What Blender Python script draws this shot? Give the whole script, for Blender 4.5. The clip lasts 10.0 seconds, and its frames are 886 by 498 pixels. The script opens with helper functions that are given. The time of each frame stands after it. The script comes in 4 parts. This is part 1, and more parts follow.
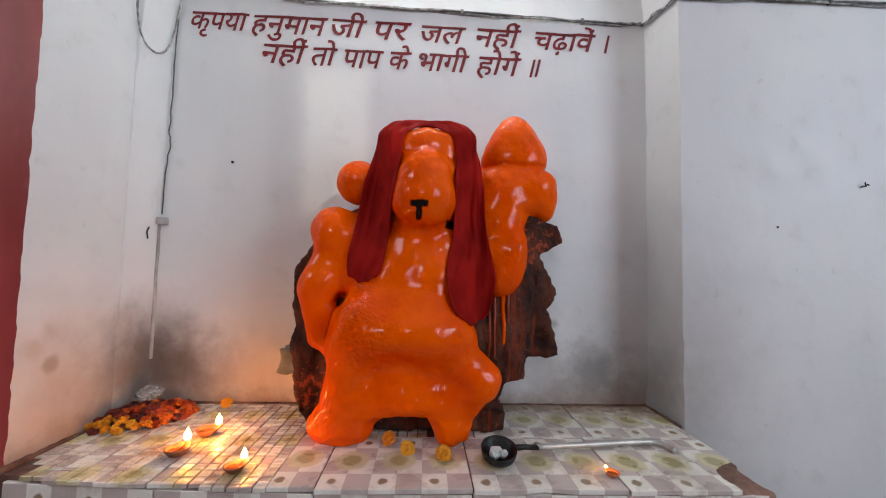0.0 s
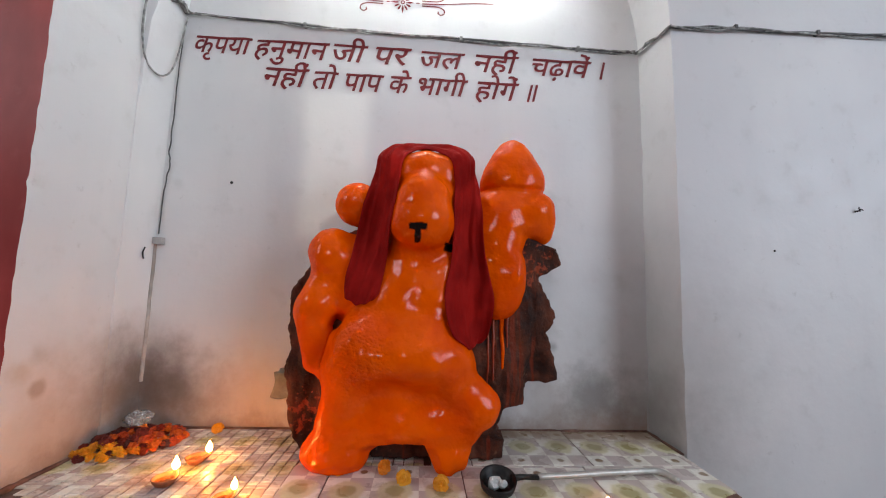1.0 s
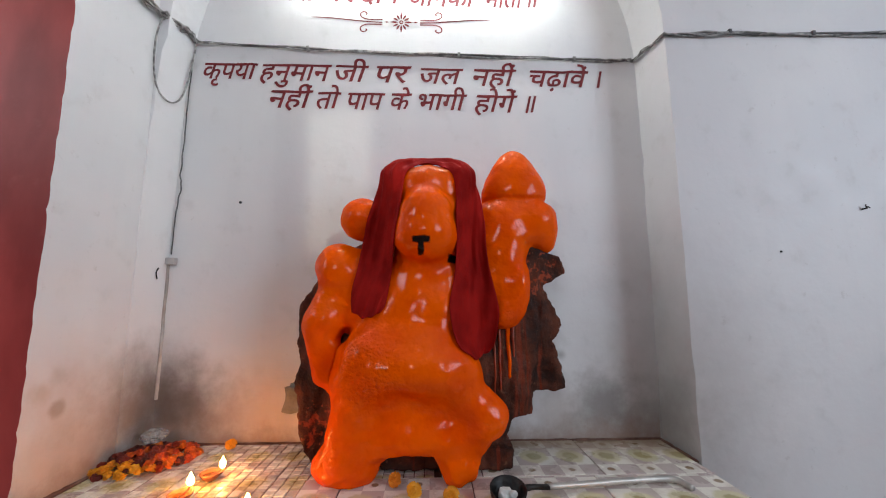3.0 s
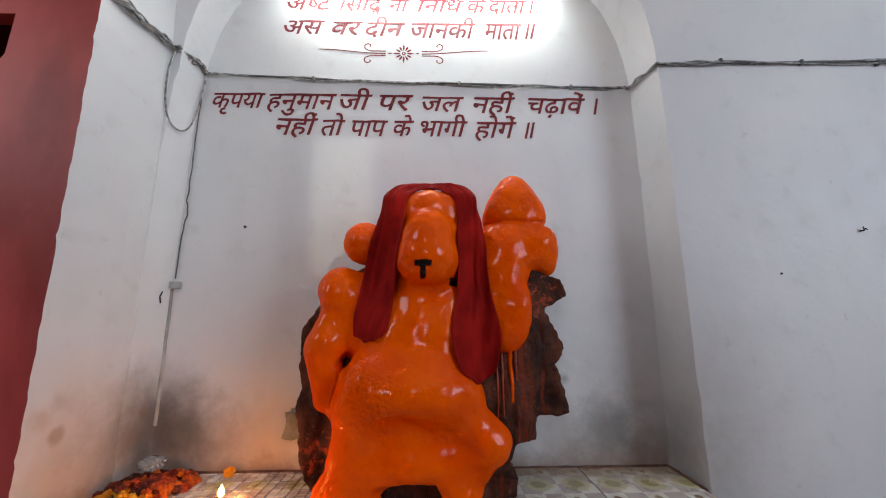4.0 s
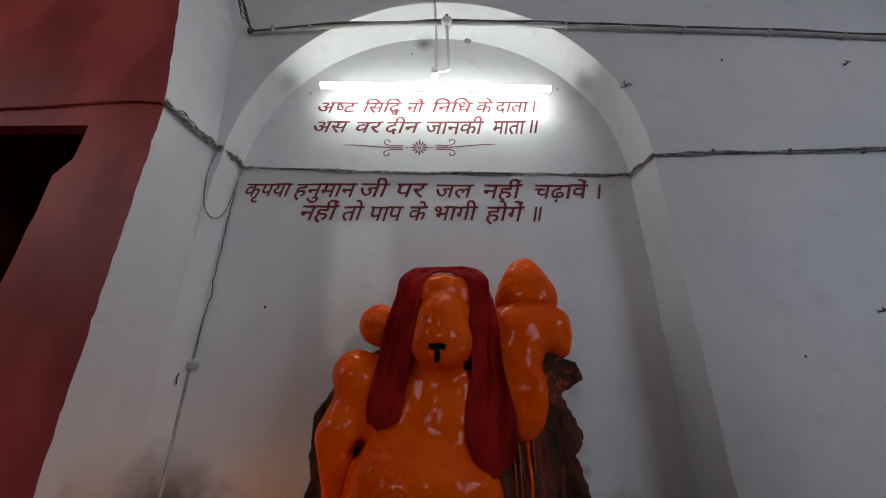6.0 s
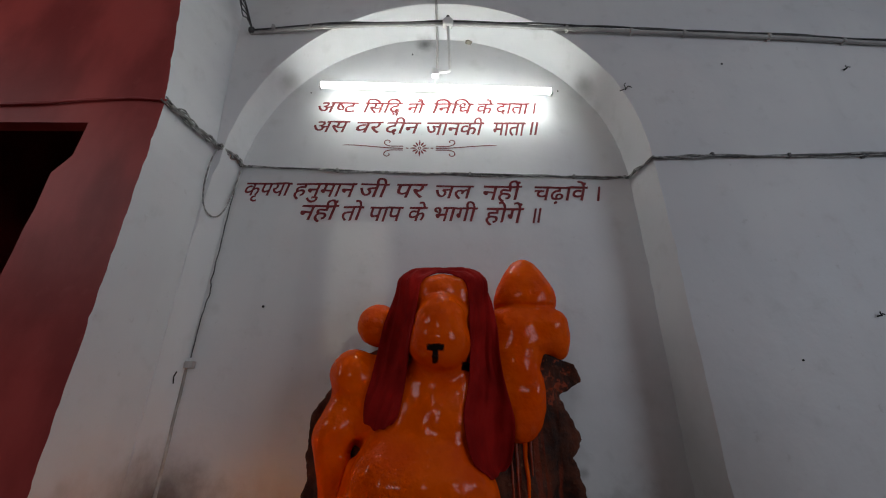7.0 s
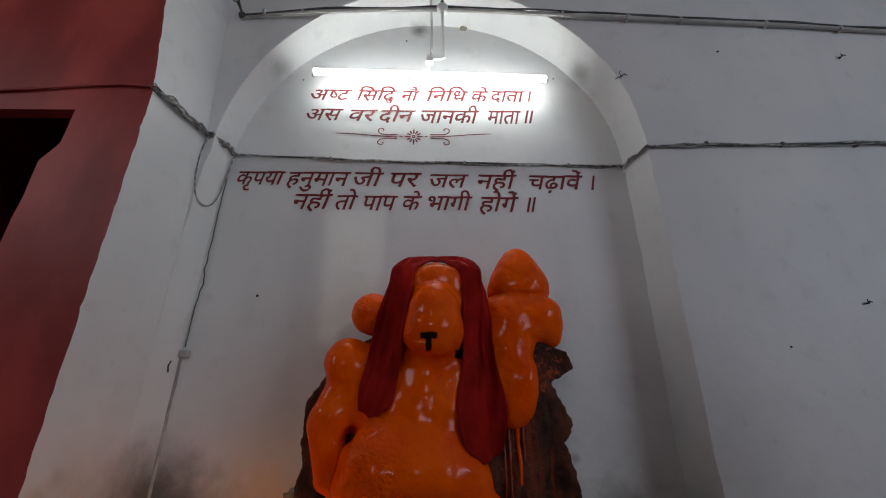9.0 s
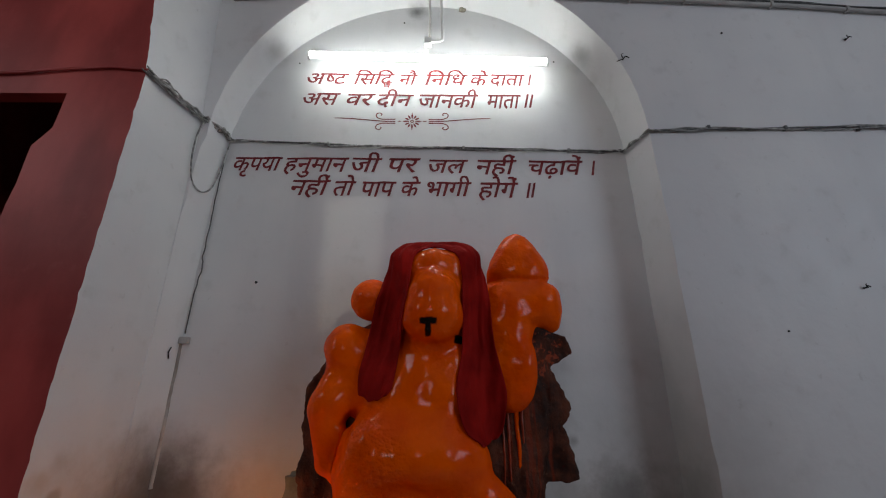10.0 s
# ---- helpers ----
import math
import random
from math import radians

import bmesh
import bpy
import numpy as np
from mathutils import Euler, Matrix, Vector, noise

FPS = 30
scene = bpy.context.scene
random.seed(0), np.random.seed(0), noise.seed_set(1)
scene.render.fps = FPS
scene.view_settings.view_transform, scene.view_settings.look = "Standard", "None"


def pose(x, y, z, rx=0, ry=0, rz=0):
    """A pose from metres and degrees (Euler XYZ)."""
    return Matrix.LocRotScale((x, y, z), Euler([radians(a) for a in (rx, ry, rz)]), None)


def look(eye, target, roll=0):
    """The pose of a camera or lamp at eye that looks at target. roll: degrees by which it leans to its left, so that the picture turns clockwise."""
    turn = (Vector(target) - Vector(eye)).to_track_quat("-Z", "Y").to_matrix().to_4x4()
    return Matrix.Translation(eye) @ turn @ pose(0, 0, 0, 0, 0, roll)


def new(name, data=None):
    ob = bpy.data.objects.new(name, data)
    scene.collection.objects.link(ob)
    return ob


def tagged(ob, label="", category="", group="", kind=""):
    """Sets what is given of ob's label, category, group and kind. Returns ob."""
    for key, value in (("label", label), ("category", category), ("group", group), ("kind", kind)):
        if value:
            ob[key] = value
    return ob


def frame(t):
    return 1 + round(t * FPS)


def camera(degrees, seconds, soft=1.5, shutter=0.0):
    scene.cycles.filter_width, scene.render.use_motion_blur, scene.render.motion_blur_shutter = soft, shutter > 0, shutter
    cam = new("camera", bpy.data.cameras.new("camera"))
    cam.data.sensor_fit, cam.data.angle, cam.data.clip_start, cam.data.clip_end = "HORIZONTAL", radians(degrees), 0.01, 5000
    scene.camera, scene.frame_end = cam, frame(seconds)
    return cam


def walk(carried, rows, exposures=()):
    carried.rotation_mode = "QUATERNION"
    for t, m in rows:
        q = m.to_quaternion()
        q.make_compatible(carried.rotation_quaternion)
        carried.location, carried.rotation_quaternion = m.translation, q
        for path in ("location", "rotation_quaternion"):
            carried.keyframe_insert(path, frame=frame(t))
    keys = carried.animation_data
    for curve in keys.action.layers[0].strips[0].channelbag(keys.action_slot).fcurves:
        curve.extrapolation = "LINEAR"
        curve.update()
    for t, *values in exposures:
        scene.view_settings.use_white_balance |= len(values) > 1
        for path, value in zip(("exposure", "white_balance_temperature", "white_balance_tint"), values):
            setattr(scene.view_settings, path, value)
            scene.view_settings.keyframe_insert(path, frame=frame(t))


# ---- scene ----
cam = camera(99.0, 10.0, soft=1.1)
PATH = [
    (0, (0.09, -1.562, 0.543), (0.182, 0.433, 0.653), 1.3),
    (0.5, (0.079, -1.559, 0.552), (0.171, 0.433, 0.71), 1.8),
    (1, (0.085, -1.558, 0.56), (0.19, 0.429, 0.762), 1.6),
    (1.5, (0.092, -1.559, 0.561), (0.175, 0.427, 0.777), 0.6),
    (2, (0.096, -1.563, 0.561), (0.17, 0.424, 0.78), 0.1),
    (2.5, (0.102, -1.57, 0.561), (0.168, 0.416, 0.785), -0.0),
    (4, (0.101, -1.593, 0.568), (0.15, 0.372, 0.934), -0.3),
    (4.5, (0.102, -1.601, 0.573), (0.167, 0.351, 1.002), -0.4),
    (5, (0.1, -1.621, 0.583), (0.157, 0.303, 1.125), -0.7),
    (5.5, (0.096, -1.638, 0.591), (0.101, 0.256, 1.235), -0.1),
    (6, (0.095, -1.648, 0.596), (0.081, 0.216, 1.32), 0.0),
    (7.5, (0.095, -1.647, 0.595), (0.09, 0.215, 1.324), 0.7),
    (8, (0.098, -1.647, 0.596), (0.1, 0.22, 1.313), 0.6),
    (8.5, (0.1, -1.647, 0.594), (0.106, 0.224, 1.299), 0.5),
    (9, (0.105, -1.646, 0.591), (0.115, 0.235, 1.271), 0.2),
    (9.5, (0.106, -1.643, 0.589), (0.116, 0.248, 1.238), 0.3),
    (10, (0.105, -1.637, 0.585), (0.12, 0.264, 1.205), 0.0),
]
DOOR_WATTS, SIDE_WATTS, HIGH_WATTS, TUBE_STRENGTH, FLAME_STRENGTH, SUN_STRENGTH = 18, 74, 17, 61, 205, 0.6
walk(cam, [(t, look(eye, target, roll)) for t, eye, target, roll in PATH],
     exposures=[(0.0, 0.07), (2.5, 0.1), (4.0, -0.17), (4.5, -0.18), (5.0, -0.41), (5.5, -0.98), (6.0, -1.36), (7.5, -1.44), (9.0, -1.36), (10.0, -1.28)])

# ---- world and lights ----
world = bpy.data.worlds.new("sky")
scene.world = world
world.use_nodes = True
wt = world.node_tree
sky = wt.nodes.new("ShaderNodeTexSky")
sky.sky_type, sky.sun_disc = "NISHITA", False
sky.sun_elevation, sky.sun_rotation = radians(17), radians(153)
wt.links.new(sky.outputs[0], wt.nodes["Background"].inputs[0])
wt.nodes["Background"].inputs[1].default_value = 0.1


def opening_light(name, place, target, wide, high, watts, colour):
    """Daylight that enters through an opening of the hall."""
    data = bpy.data.lights.new(name, "AREA")
    data.shape, data.size, data.size_y, data.energy, data.color = "RECTANGLE", wide, high, watts, colour
    ob = new(name, data)
    ob.matrix_world = look(place, target)
    return ob


opening_light("daylight_tall_window", (-0.75, -4.35, 1.95), (-0.4, 0, 0.9), 0.75, 1.05, DOOR_WATTS, (0.80, 0.91, 1.0))
opening_light("daylight_side_opening", (3.38, -3.2, 1.6), (-0.9, -0.6, 1.6), 1.7, 1.7, SIDE_WATTS, (0.76, 0.87, 1.0))
opening_light("daylight_high_window", (-2.74, -1.8, 1.95), (0.1, -0.5, 0.8), 0.78, 0.9, HIGH_WATTS, (0.88, 0.95, 1.0))

# a weak low sun, through the high window behind, falls on the niche wall
sun = bpy.data.lights.new("sun", "SUN")
sun.energy, sun.angle, sun.color = SUN_STRENGTH, radians(0.8), (1.0, 0.98, 0.80)
sun_lamp = new("sun", sun)
sun_lamp.matrix_world = look((1.955, -4.5, 2.655), (-0.295, 0.0, 1.08))

# ---- materials ----
class Mat:
    """A node material with short helpers."""

    def __init__(self, name, rough=0.5, metal=0.0):
        self.m = bpy.data.materials.new(name)
        self.m.use_nodes = True
        self.t = self.m.node_tree
        self.b = self.t.nodes["Principled BSDF"]
        self.put("Roughness", rough)
        self.put("Metallic", metal)
        self.geo = self.t.nodes.new("ShaderNodeNewGeometry").outputs["Position"]

    def put(self, socket, v):
        if hasattr(v, "is_linked"):
            self.t.links.new(v, self.b.inputs[socket])
        else:
            self.b.inputs[socket].default_value = v

    def feed(self, socket, v):
        if hasattr(v, "is_linked"):
            self.t.links.new(v, socket)
        else:
            socket.default_value = v

    def math(self, op, a, b=0.0, c=0.0, clamp=False):
        n = self.t.nodes.new("ShaderNodeMath")
        n.operation, n.use_clamp = op, clamp
        for s, v in zip(n.inputs, (a, b, c)):
            self.feed(s, v)
        return n.outputs[0]

    def vec(self, op, a, b=(0, 0, 0)):
        n = self.t.nodes.new("ShaderNodeVectorMath")
        n.operation = op
        self.feed(n.inputs[0], a)
        self.feed(n.inputs[1], b)
        return n.outputs["Value"] if op in ("DISTANCE", "LENGTH", "DOT_PRODUCT") else n.outputs[0]

    def noise(self, scale, detail=4.0, rough=0.55, at=None, stretch=None):
        at = at or self.geo
        if stretch:
            at = self.vec("MULTIPLY", at, stretch)
        n = self.t.nodes.new("ShaderNodeTexNoise")
        n.inputs["Scale"].default_value, n.inputs["Detail"].default_value, n.inputs["Roughness"].default_value = scale, detail, rough
        self.feed(n.inputs["Vector"], at)
        return n.outputs[0]

    def ramp(self, v, lo, hi, a=0.0, b=1.0):
        n = self.t.nodes.new("ShaderNodeMapRange")
        n.interpolation_type = "SMOOTHSTEP"
        for s, x in zip(n.inputs, (v, lo, hi, a, b)):
            self.feed(s, x)
        return n.outputs[0]

    def mix(self, f, a, b):
        n = self.t.nodes.new("ShaderNodeMix")
        n.data_type = "RGBA"
        self.feed(n.inputs[0], f)
        self.feed(n.inputs[6], (*a, 1) if isinstance(a, tuple) else a)
        self.feed(n.inputs[7], (*b, 1) if isinstance(b, tuple) else b)
        return n.outputs[2]

    def bump(self, height, strength=0.3, distance=0.01):
        n = self.t.nodes.new("ShaderNodeBump")
        n.inputs["Strength"].default_value, n.inputs["Distance"].default_value = strength, distance
        self.feed(n.inputs["Height"], height)
        self.put("Normal", n.outputs[0])

    def random(self):
        return self.t.nodes.new("ShaderNodeObjectInfo").outputs["Random"]

    def local(self):
        n = self.t.nodes.new("ShaderNodeTexCoord")
        s = self.t.nodes.new("ShaderNodeSeparateXYZ")
        self.t.links.new(n.outputs["Object"], s.inputs[0])
        return s.outputs[0], s.outputs[1], s.outputs[2]

    def colour(self, v):
        self.put("Base Color", (*v, 1) if isinstance(v, tuple) else v)
        return self


def whitewash():
    """Old limewashed plaster with soot and oil stains round the lamps, grey patches and painted tube-end shadows."""
    w = Mat("whitewash", 0.62)
    big, fine = w.noise(1.3, 3), w.noise(9, 6)
    streak = w.noise(5, 4, at=w.vec("MULTIPLY", w.geo, (1, 1, 0.12)))
    c = w.mix(w.ramp(big, 0.35, 0.68), (0.70, 0.71, 0.72), (0.77, 0.775, 0.77))
    c = w.mix(w.ramp(streak, 0.5, 0.75, 0, 0.16), c, (0.55, 0.56, 0.57))
    c = w.mix(w.ramp(fine, 0.55, 0.74, 0, 0.26), c, (0.5, 0.5, 0.48))
    c = w.mix(w.ramp(w.noise(22, 6, 0.7), 0.62, 0.72, 0, 0.3), c, (0.45, 0.44, 0.42))

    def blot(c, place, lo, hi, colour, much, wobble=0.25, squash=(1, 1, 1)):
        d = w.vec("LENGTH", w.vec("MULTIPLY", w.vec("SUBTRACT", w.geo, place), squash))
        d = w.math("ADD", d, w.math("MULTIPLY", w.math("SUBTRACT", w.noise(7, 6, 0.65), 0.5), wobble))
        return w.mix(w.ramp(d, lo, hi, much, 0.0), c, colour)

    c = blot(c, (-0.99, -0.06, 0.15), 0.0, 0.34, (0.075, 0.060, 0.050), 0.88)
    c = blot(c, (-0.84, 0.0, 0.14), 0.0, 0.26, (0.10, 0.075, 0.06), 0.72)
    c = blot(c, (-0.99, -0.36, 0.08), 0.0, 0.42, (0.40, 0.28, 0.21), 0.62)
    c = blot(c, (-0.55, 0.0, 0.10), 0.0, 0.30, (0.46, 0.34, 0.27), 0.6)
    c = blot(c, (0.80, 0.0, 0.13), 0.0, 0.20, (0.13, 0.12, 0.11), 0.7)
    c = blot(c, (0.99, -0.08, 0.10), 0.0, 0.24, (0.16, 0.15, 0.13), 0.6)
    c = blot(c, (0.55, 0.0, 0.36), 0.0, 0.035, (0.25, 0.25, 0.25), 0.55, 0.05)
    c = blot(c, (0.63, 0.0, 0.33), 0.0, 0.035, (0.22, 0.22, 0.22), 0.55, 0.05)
    # right reveal, greyer towards its foot
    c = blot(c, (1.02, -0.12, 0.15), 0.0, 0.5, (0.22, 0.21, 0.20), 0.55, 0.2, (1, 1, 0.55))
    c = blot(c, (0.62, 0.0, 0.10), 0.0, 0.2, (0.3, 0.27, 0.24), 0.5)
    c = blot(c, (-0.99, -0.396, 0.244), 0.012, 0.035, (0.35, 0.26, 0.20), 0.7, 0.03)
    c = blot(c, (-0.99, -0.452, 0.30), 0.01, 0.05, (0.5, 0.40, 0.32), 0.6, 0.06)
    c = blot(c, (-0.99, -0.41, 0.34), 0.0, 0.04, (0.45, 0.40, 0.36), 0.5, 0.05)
    # faint grey patch on the back wall by the tube's left end
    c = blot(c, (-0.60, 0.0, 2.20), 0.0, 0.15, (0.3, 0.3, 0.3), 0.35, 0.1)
    # shadows of the tube's two ends, painted dark on the reveal
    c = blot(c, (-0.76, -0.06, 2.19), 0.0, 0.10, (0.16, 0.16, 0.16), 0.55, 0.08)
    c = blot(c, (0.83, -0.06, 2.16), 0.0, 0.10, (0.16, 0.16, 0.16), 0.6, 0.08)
    # dark scrap at the crown of the arch
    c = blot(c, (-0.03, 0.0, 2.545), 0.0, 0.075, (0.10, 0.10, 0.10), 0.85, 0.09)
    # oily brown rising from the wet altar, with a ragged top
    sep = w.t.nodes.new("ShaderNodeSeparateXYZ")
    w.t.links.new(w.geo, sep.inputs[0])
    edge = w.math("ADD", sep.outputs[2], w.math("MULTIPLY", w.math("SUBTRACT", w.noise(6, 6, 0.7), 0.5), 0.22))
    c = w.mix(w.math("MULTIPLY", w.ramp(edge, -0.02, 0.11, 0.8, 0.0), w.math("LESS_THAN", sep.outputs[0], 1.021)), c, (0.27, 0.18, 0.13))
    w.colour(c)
    w.put("Roughness", w.ramp(fine, 0.3, 0.7, 0.42, 0.62))
    w.bump(w.math("ADD", w.math("MULTIPLY", w.noise(60, 4), 0.08), w.math("ADD", w.math("MULTIPLY", big, 2.0), fine)), 0.22, 0.012)
    return w.m


def red_paint():
    w = Mat("red_oxide_paint", 0.52)
    c = w.mix(w.ramp(w.noise(2.2, 5, stretch=(1.6, 1, 0.7)), 0.35, 0.66), (0.25, 0.030, 0.028), (0.43, 0.064, 0.056))
    c = w.mix(w.ramp(w.noise(14, 5), 0.58, 0.75, 0, 0.4), c, (0.36, 0.075, 0.062))
    w.colour(c)
    w.put("Specular IOR Level", 0.32)
    w.bump(w.math("ADD", w.noise(3, 3), w.math("MULTIPLY", w.noise(45, 4), 0.2)), 0.25, 0.01)
    return w.m


def orange_paint():
    """Thick oil-bound vermilion paint, wet-looking, with a dark T on the muzzle and shade painted under its right end.
    """
    w = Mat("vermilion_paint", 0.24)
    n = w.noise(7, 4)
    c = w.mix(w.ramp(n, 0.3, 0.7), (0.76, 0.068, 0.0), (0.90, 0.112, 0.0))
    c = w.mix(w.ramp(w.noise(26, 5), 0.62, 0.78, 0, 0.4), c, (0.80, 0.080, 0.0))
    x, y, z = w.local()
    ragged = w.math("MULTIPLY", w.math("SUBTRACT", w.noise(60, 3), 0.5), 0.012)

    def mark(c, cx, cz, hw, hh):
        du = w.math("SUBTRACT", w.math("ABSOLUTE", w.math("SUBTRACT", x, cx)), hw)
        dv = w.math("SUBTRACT", w.math("ABSOLUTE", w.math("SUBTRACT", z, cz)), hh)
        d = w.math("ADD", w.math("SMOOTH_MAX", du, dv, 0.012), ragged)
        on = w.math("MULTIPLY", w.ramp(d, -0.001, 0.004, 1, 0), w.math("LESS_THAN", y, -0.28))
        return w.mix(on, c, (0.010, 0.004, 0.003))

    # two bars of the T, then the shadow under the muzzle as dark colour
    for m in ((0.068, 0.738, 0.026, 0.009), (0.068, 0.716, 0.008, 0.022), (0.176, 0.690, 0.022, 0.012)):
        c = mark(c, *m)
    w.colour(c)
    w.put("Specular IOR Level", 0.0)
    w.put("Roughness", 0.4)
    w.put("Coat Weight", 0.42)
    w.put("Coat Roughness", w.ramp(w.noise(16, 4), 0.35, 0.65, 0.06, 0.15))
    # blistered paint over the raised knee
    near = w.ramp(w.vec("DISTANCE", w.geo, (-0.105, -0.43, 0.335)), 0.05, 0.17, 1.0, 0.0)
    lumps = w.math("ADD", w.noise(15, 3), w.math("MULTIPLY", w.noise(36, 2), 0.34))
    lumps = w.math("ADD", lumps, w.math("MULTIPLY", w.math("MULTIPLY", w.noise(70, 2), near), 1.4))
    w.bump(w.math("ADD", lumps, w.math("MULTIPLY", w.noise(55, 3, 0.5), 0.09)), 0.8, 0.014)
    return w.m


def plain(name, a, b, rough, scale=12, metal=0.0, relief=0.2, fine=70, dist=0.006):
    w = Mat(name, rough, metal)
    c = w.mix(w.ramp(w.noise(scale, 5), 0.35, 0.68), a, b)
    w.colour(c)
    w.bump(w.math("ADD", w.noise(scale * 1.7, 4), w.math("MULTIPLY", w.noise(fine, 4), 0.4)), relief, dist)
    return w.m


def cloth_red():
    w = Mat("red_cloth", 0.72)
    c = w.mix(w.ramp(w.noise(9, 4), 0.35, 0.7), (0.23, 0.006, 0.005), (0.37, 0.012, 0.009))
    w.colour(c)
    w.put("Specular IOR Level", 0.06)
    w.bump(w.math("ADD", w.noise(22, 4, stretch=(1, 1, 0.35)), w.math("MULTIPLY", w.noise(300, 2), 0.15)), 0.7, 0.010)
    return w.m


def varied(name, colours, rough, dirt=(0.2, 0.15, 0.1), much=0.45):
    """One colour per piece, chosen by chance out of a few, with dirt on it."""
    w = Mat(name, rough)
    r = w.random()
    n = w.t.nodes.new("ShaderNodeValToRGB")
    n.color_ramp.interpolation = "CONSTANT"
    for k, col in enumerate(colours):
        e = n.color_ramp.elements[k] if k < 2 else n.color_ramp.elements.new(k / len(colours))
        e.position, e.color = k / len(colours), (*col, 1)
    w.t.links.new(r, n.inputs[0])
    c = w.mix(w.ramp(w.noise(14, 5), 0.45, 0.72, 0, much), n.outputs[0], dirt)
    w.colour(c)
    w.put("Roughness", w.ramp(w.noise(20, 4), 0.3, 0.7, rough * 0.6, rough * 1.4))
    w.bump(w.noise(60, 4), 0.12, 0.004)
    return w.m


CELL_X, CELL_Y = 0.0658, 0.0715


def printed_tile():
    """Glazed tile with a printed chequer of small squares and olive flower blots."""
    w = Mat("printed_glazed_tile", 0.25)
    x, y, _ = w.local()
    wob = w.math("MULTIPLY", w.math("SUBTRACT", w.noise(40, 3), 0.5), 0.25)
    u, v = w.math("DIVIDE", x, CELL_X), w.math("DIVIDE", y, CELL_Y)
    cell_u, cell_v = w.math("FLOOR", u), w.math("FLOOR", v)
    parity = w.math("FLOORED_MODULO", w.math("ADD", cell_u, cell_v), 2.0)
    c = w.mix(parity, (0.82, 0.79, 0.71), (0.54, 0.465, 0.435))
    # small brown dot in each pale square of the outer rows
    du = w.math("SUBTRACT", w.math("FRACT", u), 0.5)
    dv = w.math("SUBTRACT", w.math("FRACT", v), 0.5)
    r = w.math("ADD", w.math("SQRT", w.math("ADD", w.math("MULTIPLY", du, du), w.math("MULTIPLY", dv, dv))), wob)
    outer = w.math("GREATER_THAN", w.math("ABSOLUTE", w.math("SUBTRACT", v, 2.0)), 1.0)
    dot = w.math("MULTIPLY", w.math("MULTIPLY", w.ramp(r, 0.13, 0.24, 1, 0), outer), w.math("SUBTRACT", 1.0, parity))
    c = w.mix(dot, c, (0.27, 0.19, 0.11))
    # flower blot over two by two squares of the middle rows
    fu = w.math("SUBTRACT", w.math("FLOORED_MODULO", u, 2.0), 1.0)
    fv = w.math("SUBTRACT", v, 2.0)
    fr = w.math("ADD", w.math("SQRT", w.math("ADD", w.math("MULTIPLY", fu, fu), w.math("MULTIPLY", fv, fv))), w.math("MULTIPLY", wob, 1.3))
    inner = w.math("SUBTRACT", 1.0, outer)
    halo = w.math("MULTIPLY", w.ramp(fr, 0.62, 0.86, 1, 0), inner)
    c = w.mix(halo, c, (0.62, 0.58, 0.38))
    c = w.mix(w.math("MULTIPLY", w.ramp(fr, 0.30, 0.50, 0.85, 0), inner), c, (0.34, 0.29, 0.12))
    grime = w.ramp(w.noise(7, 7, 0.7), 0.46, 0.70, 0, 0.55)
    c = w.mix(grime, c, (0.33, 0.25, 0.18))
    # brown scum washed against the niche wall
    sep = w.t.nodes.new("ShaderNodeSeparateXYZ")
    w.t.links.new(w.geo, sep.inputs[0])
    back = w.math("ADD", sep.outputs[1], w.math("MULTIPLY", w.math("SUBTRACT", w.noise(9, 6, 0.7), 0.5), 0.16))
    c = w.mix(w.ramp(back, -0.17, -0.02, 0.0, 0.8), c, (0.27, 0.18, 0.10))
    w.colour(c)
    w.put("Roughness", w.ramp(w.noise(9, 5), 0.3, 0.7, 0.16, 0.5))
    w.bump(w.noise(25, 4), 0.06, 0.004)
    return w.m


def mosaic_print(name, joined=False):
    """The same print cut into small squares: pale and pinkish checks with olive flower blots."""
    w = Mat(name, 0.26)
    r = w.t.nodes.new("ShaderNodeNewGeometry").outputs["Random Per Island"] if joined else w.random()
    sep = w.t.nodes.new("ShaderNodeSeparateXYZ")
    w.t.links.new(w.geo, sep.inputs[0])
    u, v = w.math("DIVIDE", w.math("ADD", sep.outputs[0], 0.982), 0.0664), w.math("DIVIDE", w.math("ADD", sep.outputs[1], 0.62), 0.0664)
    parity = w.math("FLOORED_MODULO", w.math("ADD", w.math("FLOOR", u), w.math("FLOOR", v)), 2.0)
    c = w.mix(parity, (0.80, 0.77, 0.69), (0.50, 0.41, 0.385))
    c = w.mix(w.ramp(r, 0.2, 1.0, 0.0, 0.5), c, (0.56, 0.50, 0.43))
    fu = w.math("SUBTRACT", w.math("FLOORED_MODULO", w.math("ADD", u, w.math("MULTIPLY", w.math("FLOOR", w.math("DIVIDE", v, 3.0)), 1.0)), 2.0), 1.0)
    fv = w.math("SUBTRACT", w.math("FLOORED_MODULO", v, 3.0), 1.5)
    ragged = w.math("MULTIPLY", w.math("SUBTRACT", w.noise(30, 4), 0.5), 0.5)
    fr = w.math("ADD", w.math("SQRT", w.math("ADD", w.math("MULTIPLY", fu, fu), w.math("MULTIPLY", fv, fv))), ragged)
    c = w.mix(w.ramp(fr, 0.45, 0.85, 0.85, 0), c, (0.60, 0.54, 0.28))
    c = w.mix(w.ramp(fr, 0.15, 0.40, 0.75, 0), c, (0.34, 0.28, 0.11))
    c = w.mix(w.ramp(w.noise(6, 6, 0.7), 0.46, 0.68, 0, 0.65), c, (0.25, 0.15, 0.09))
    w.colour(c)
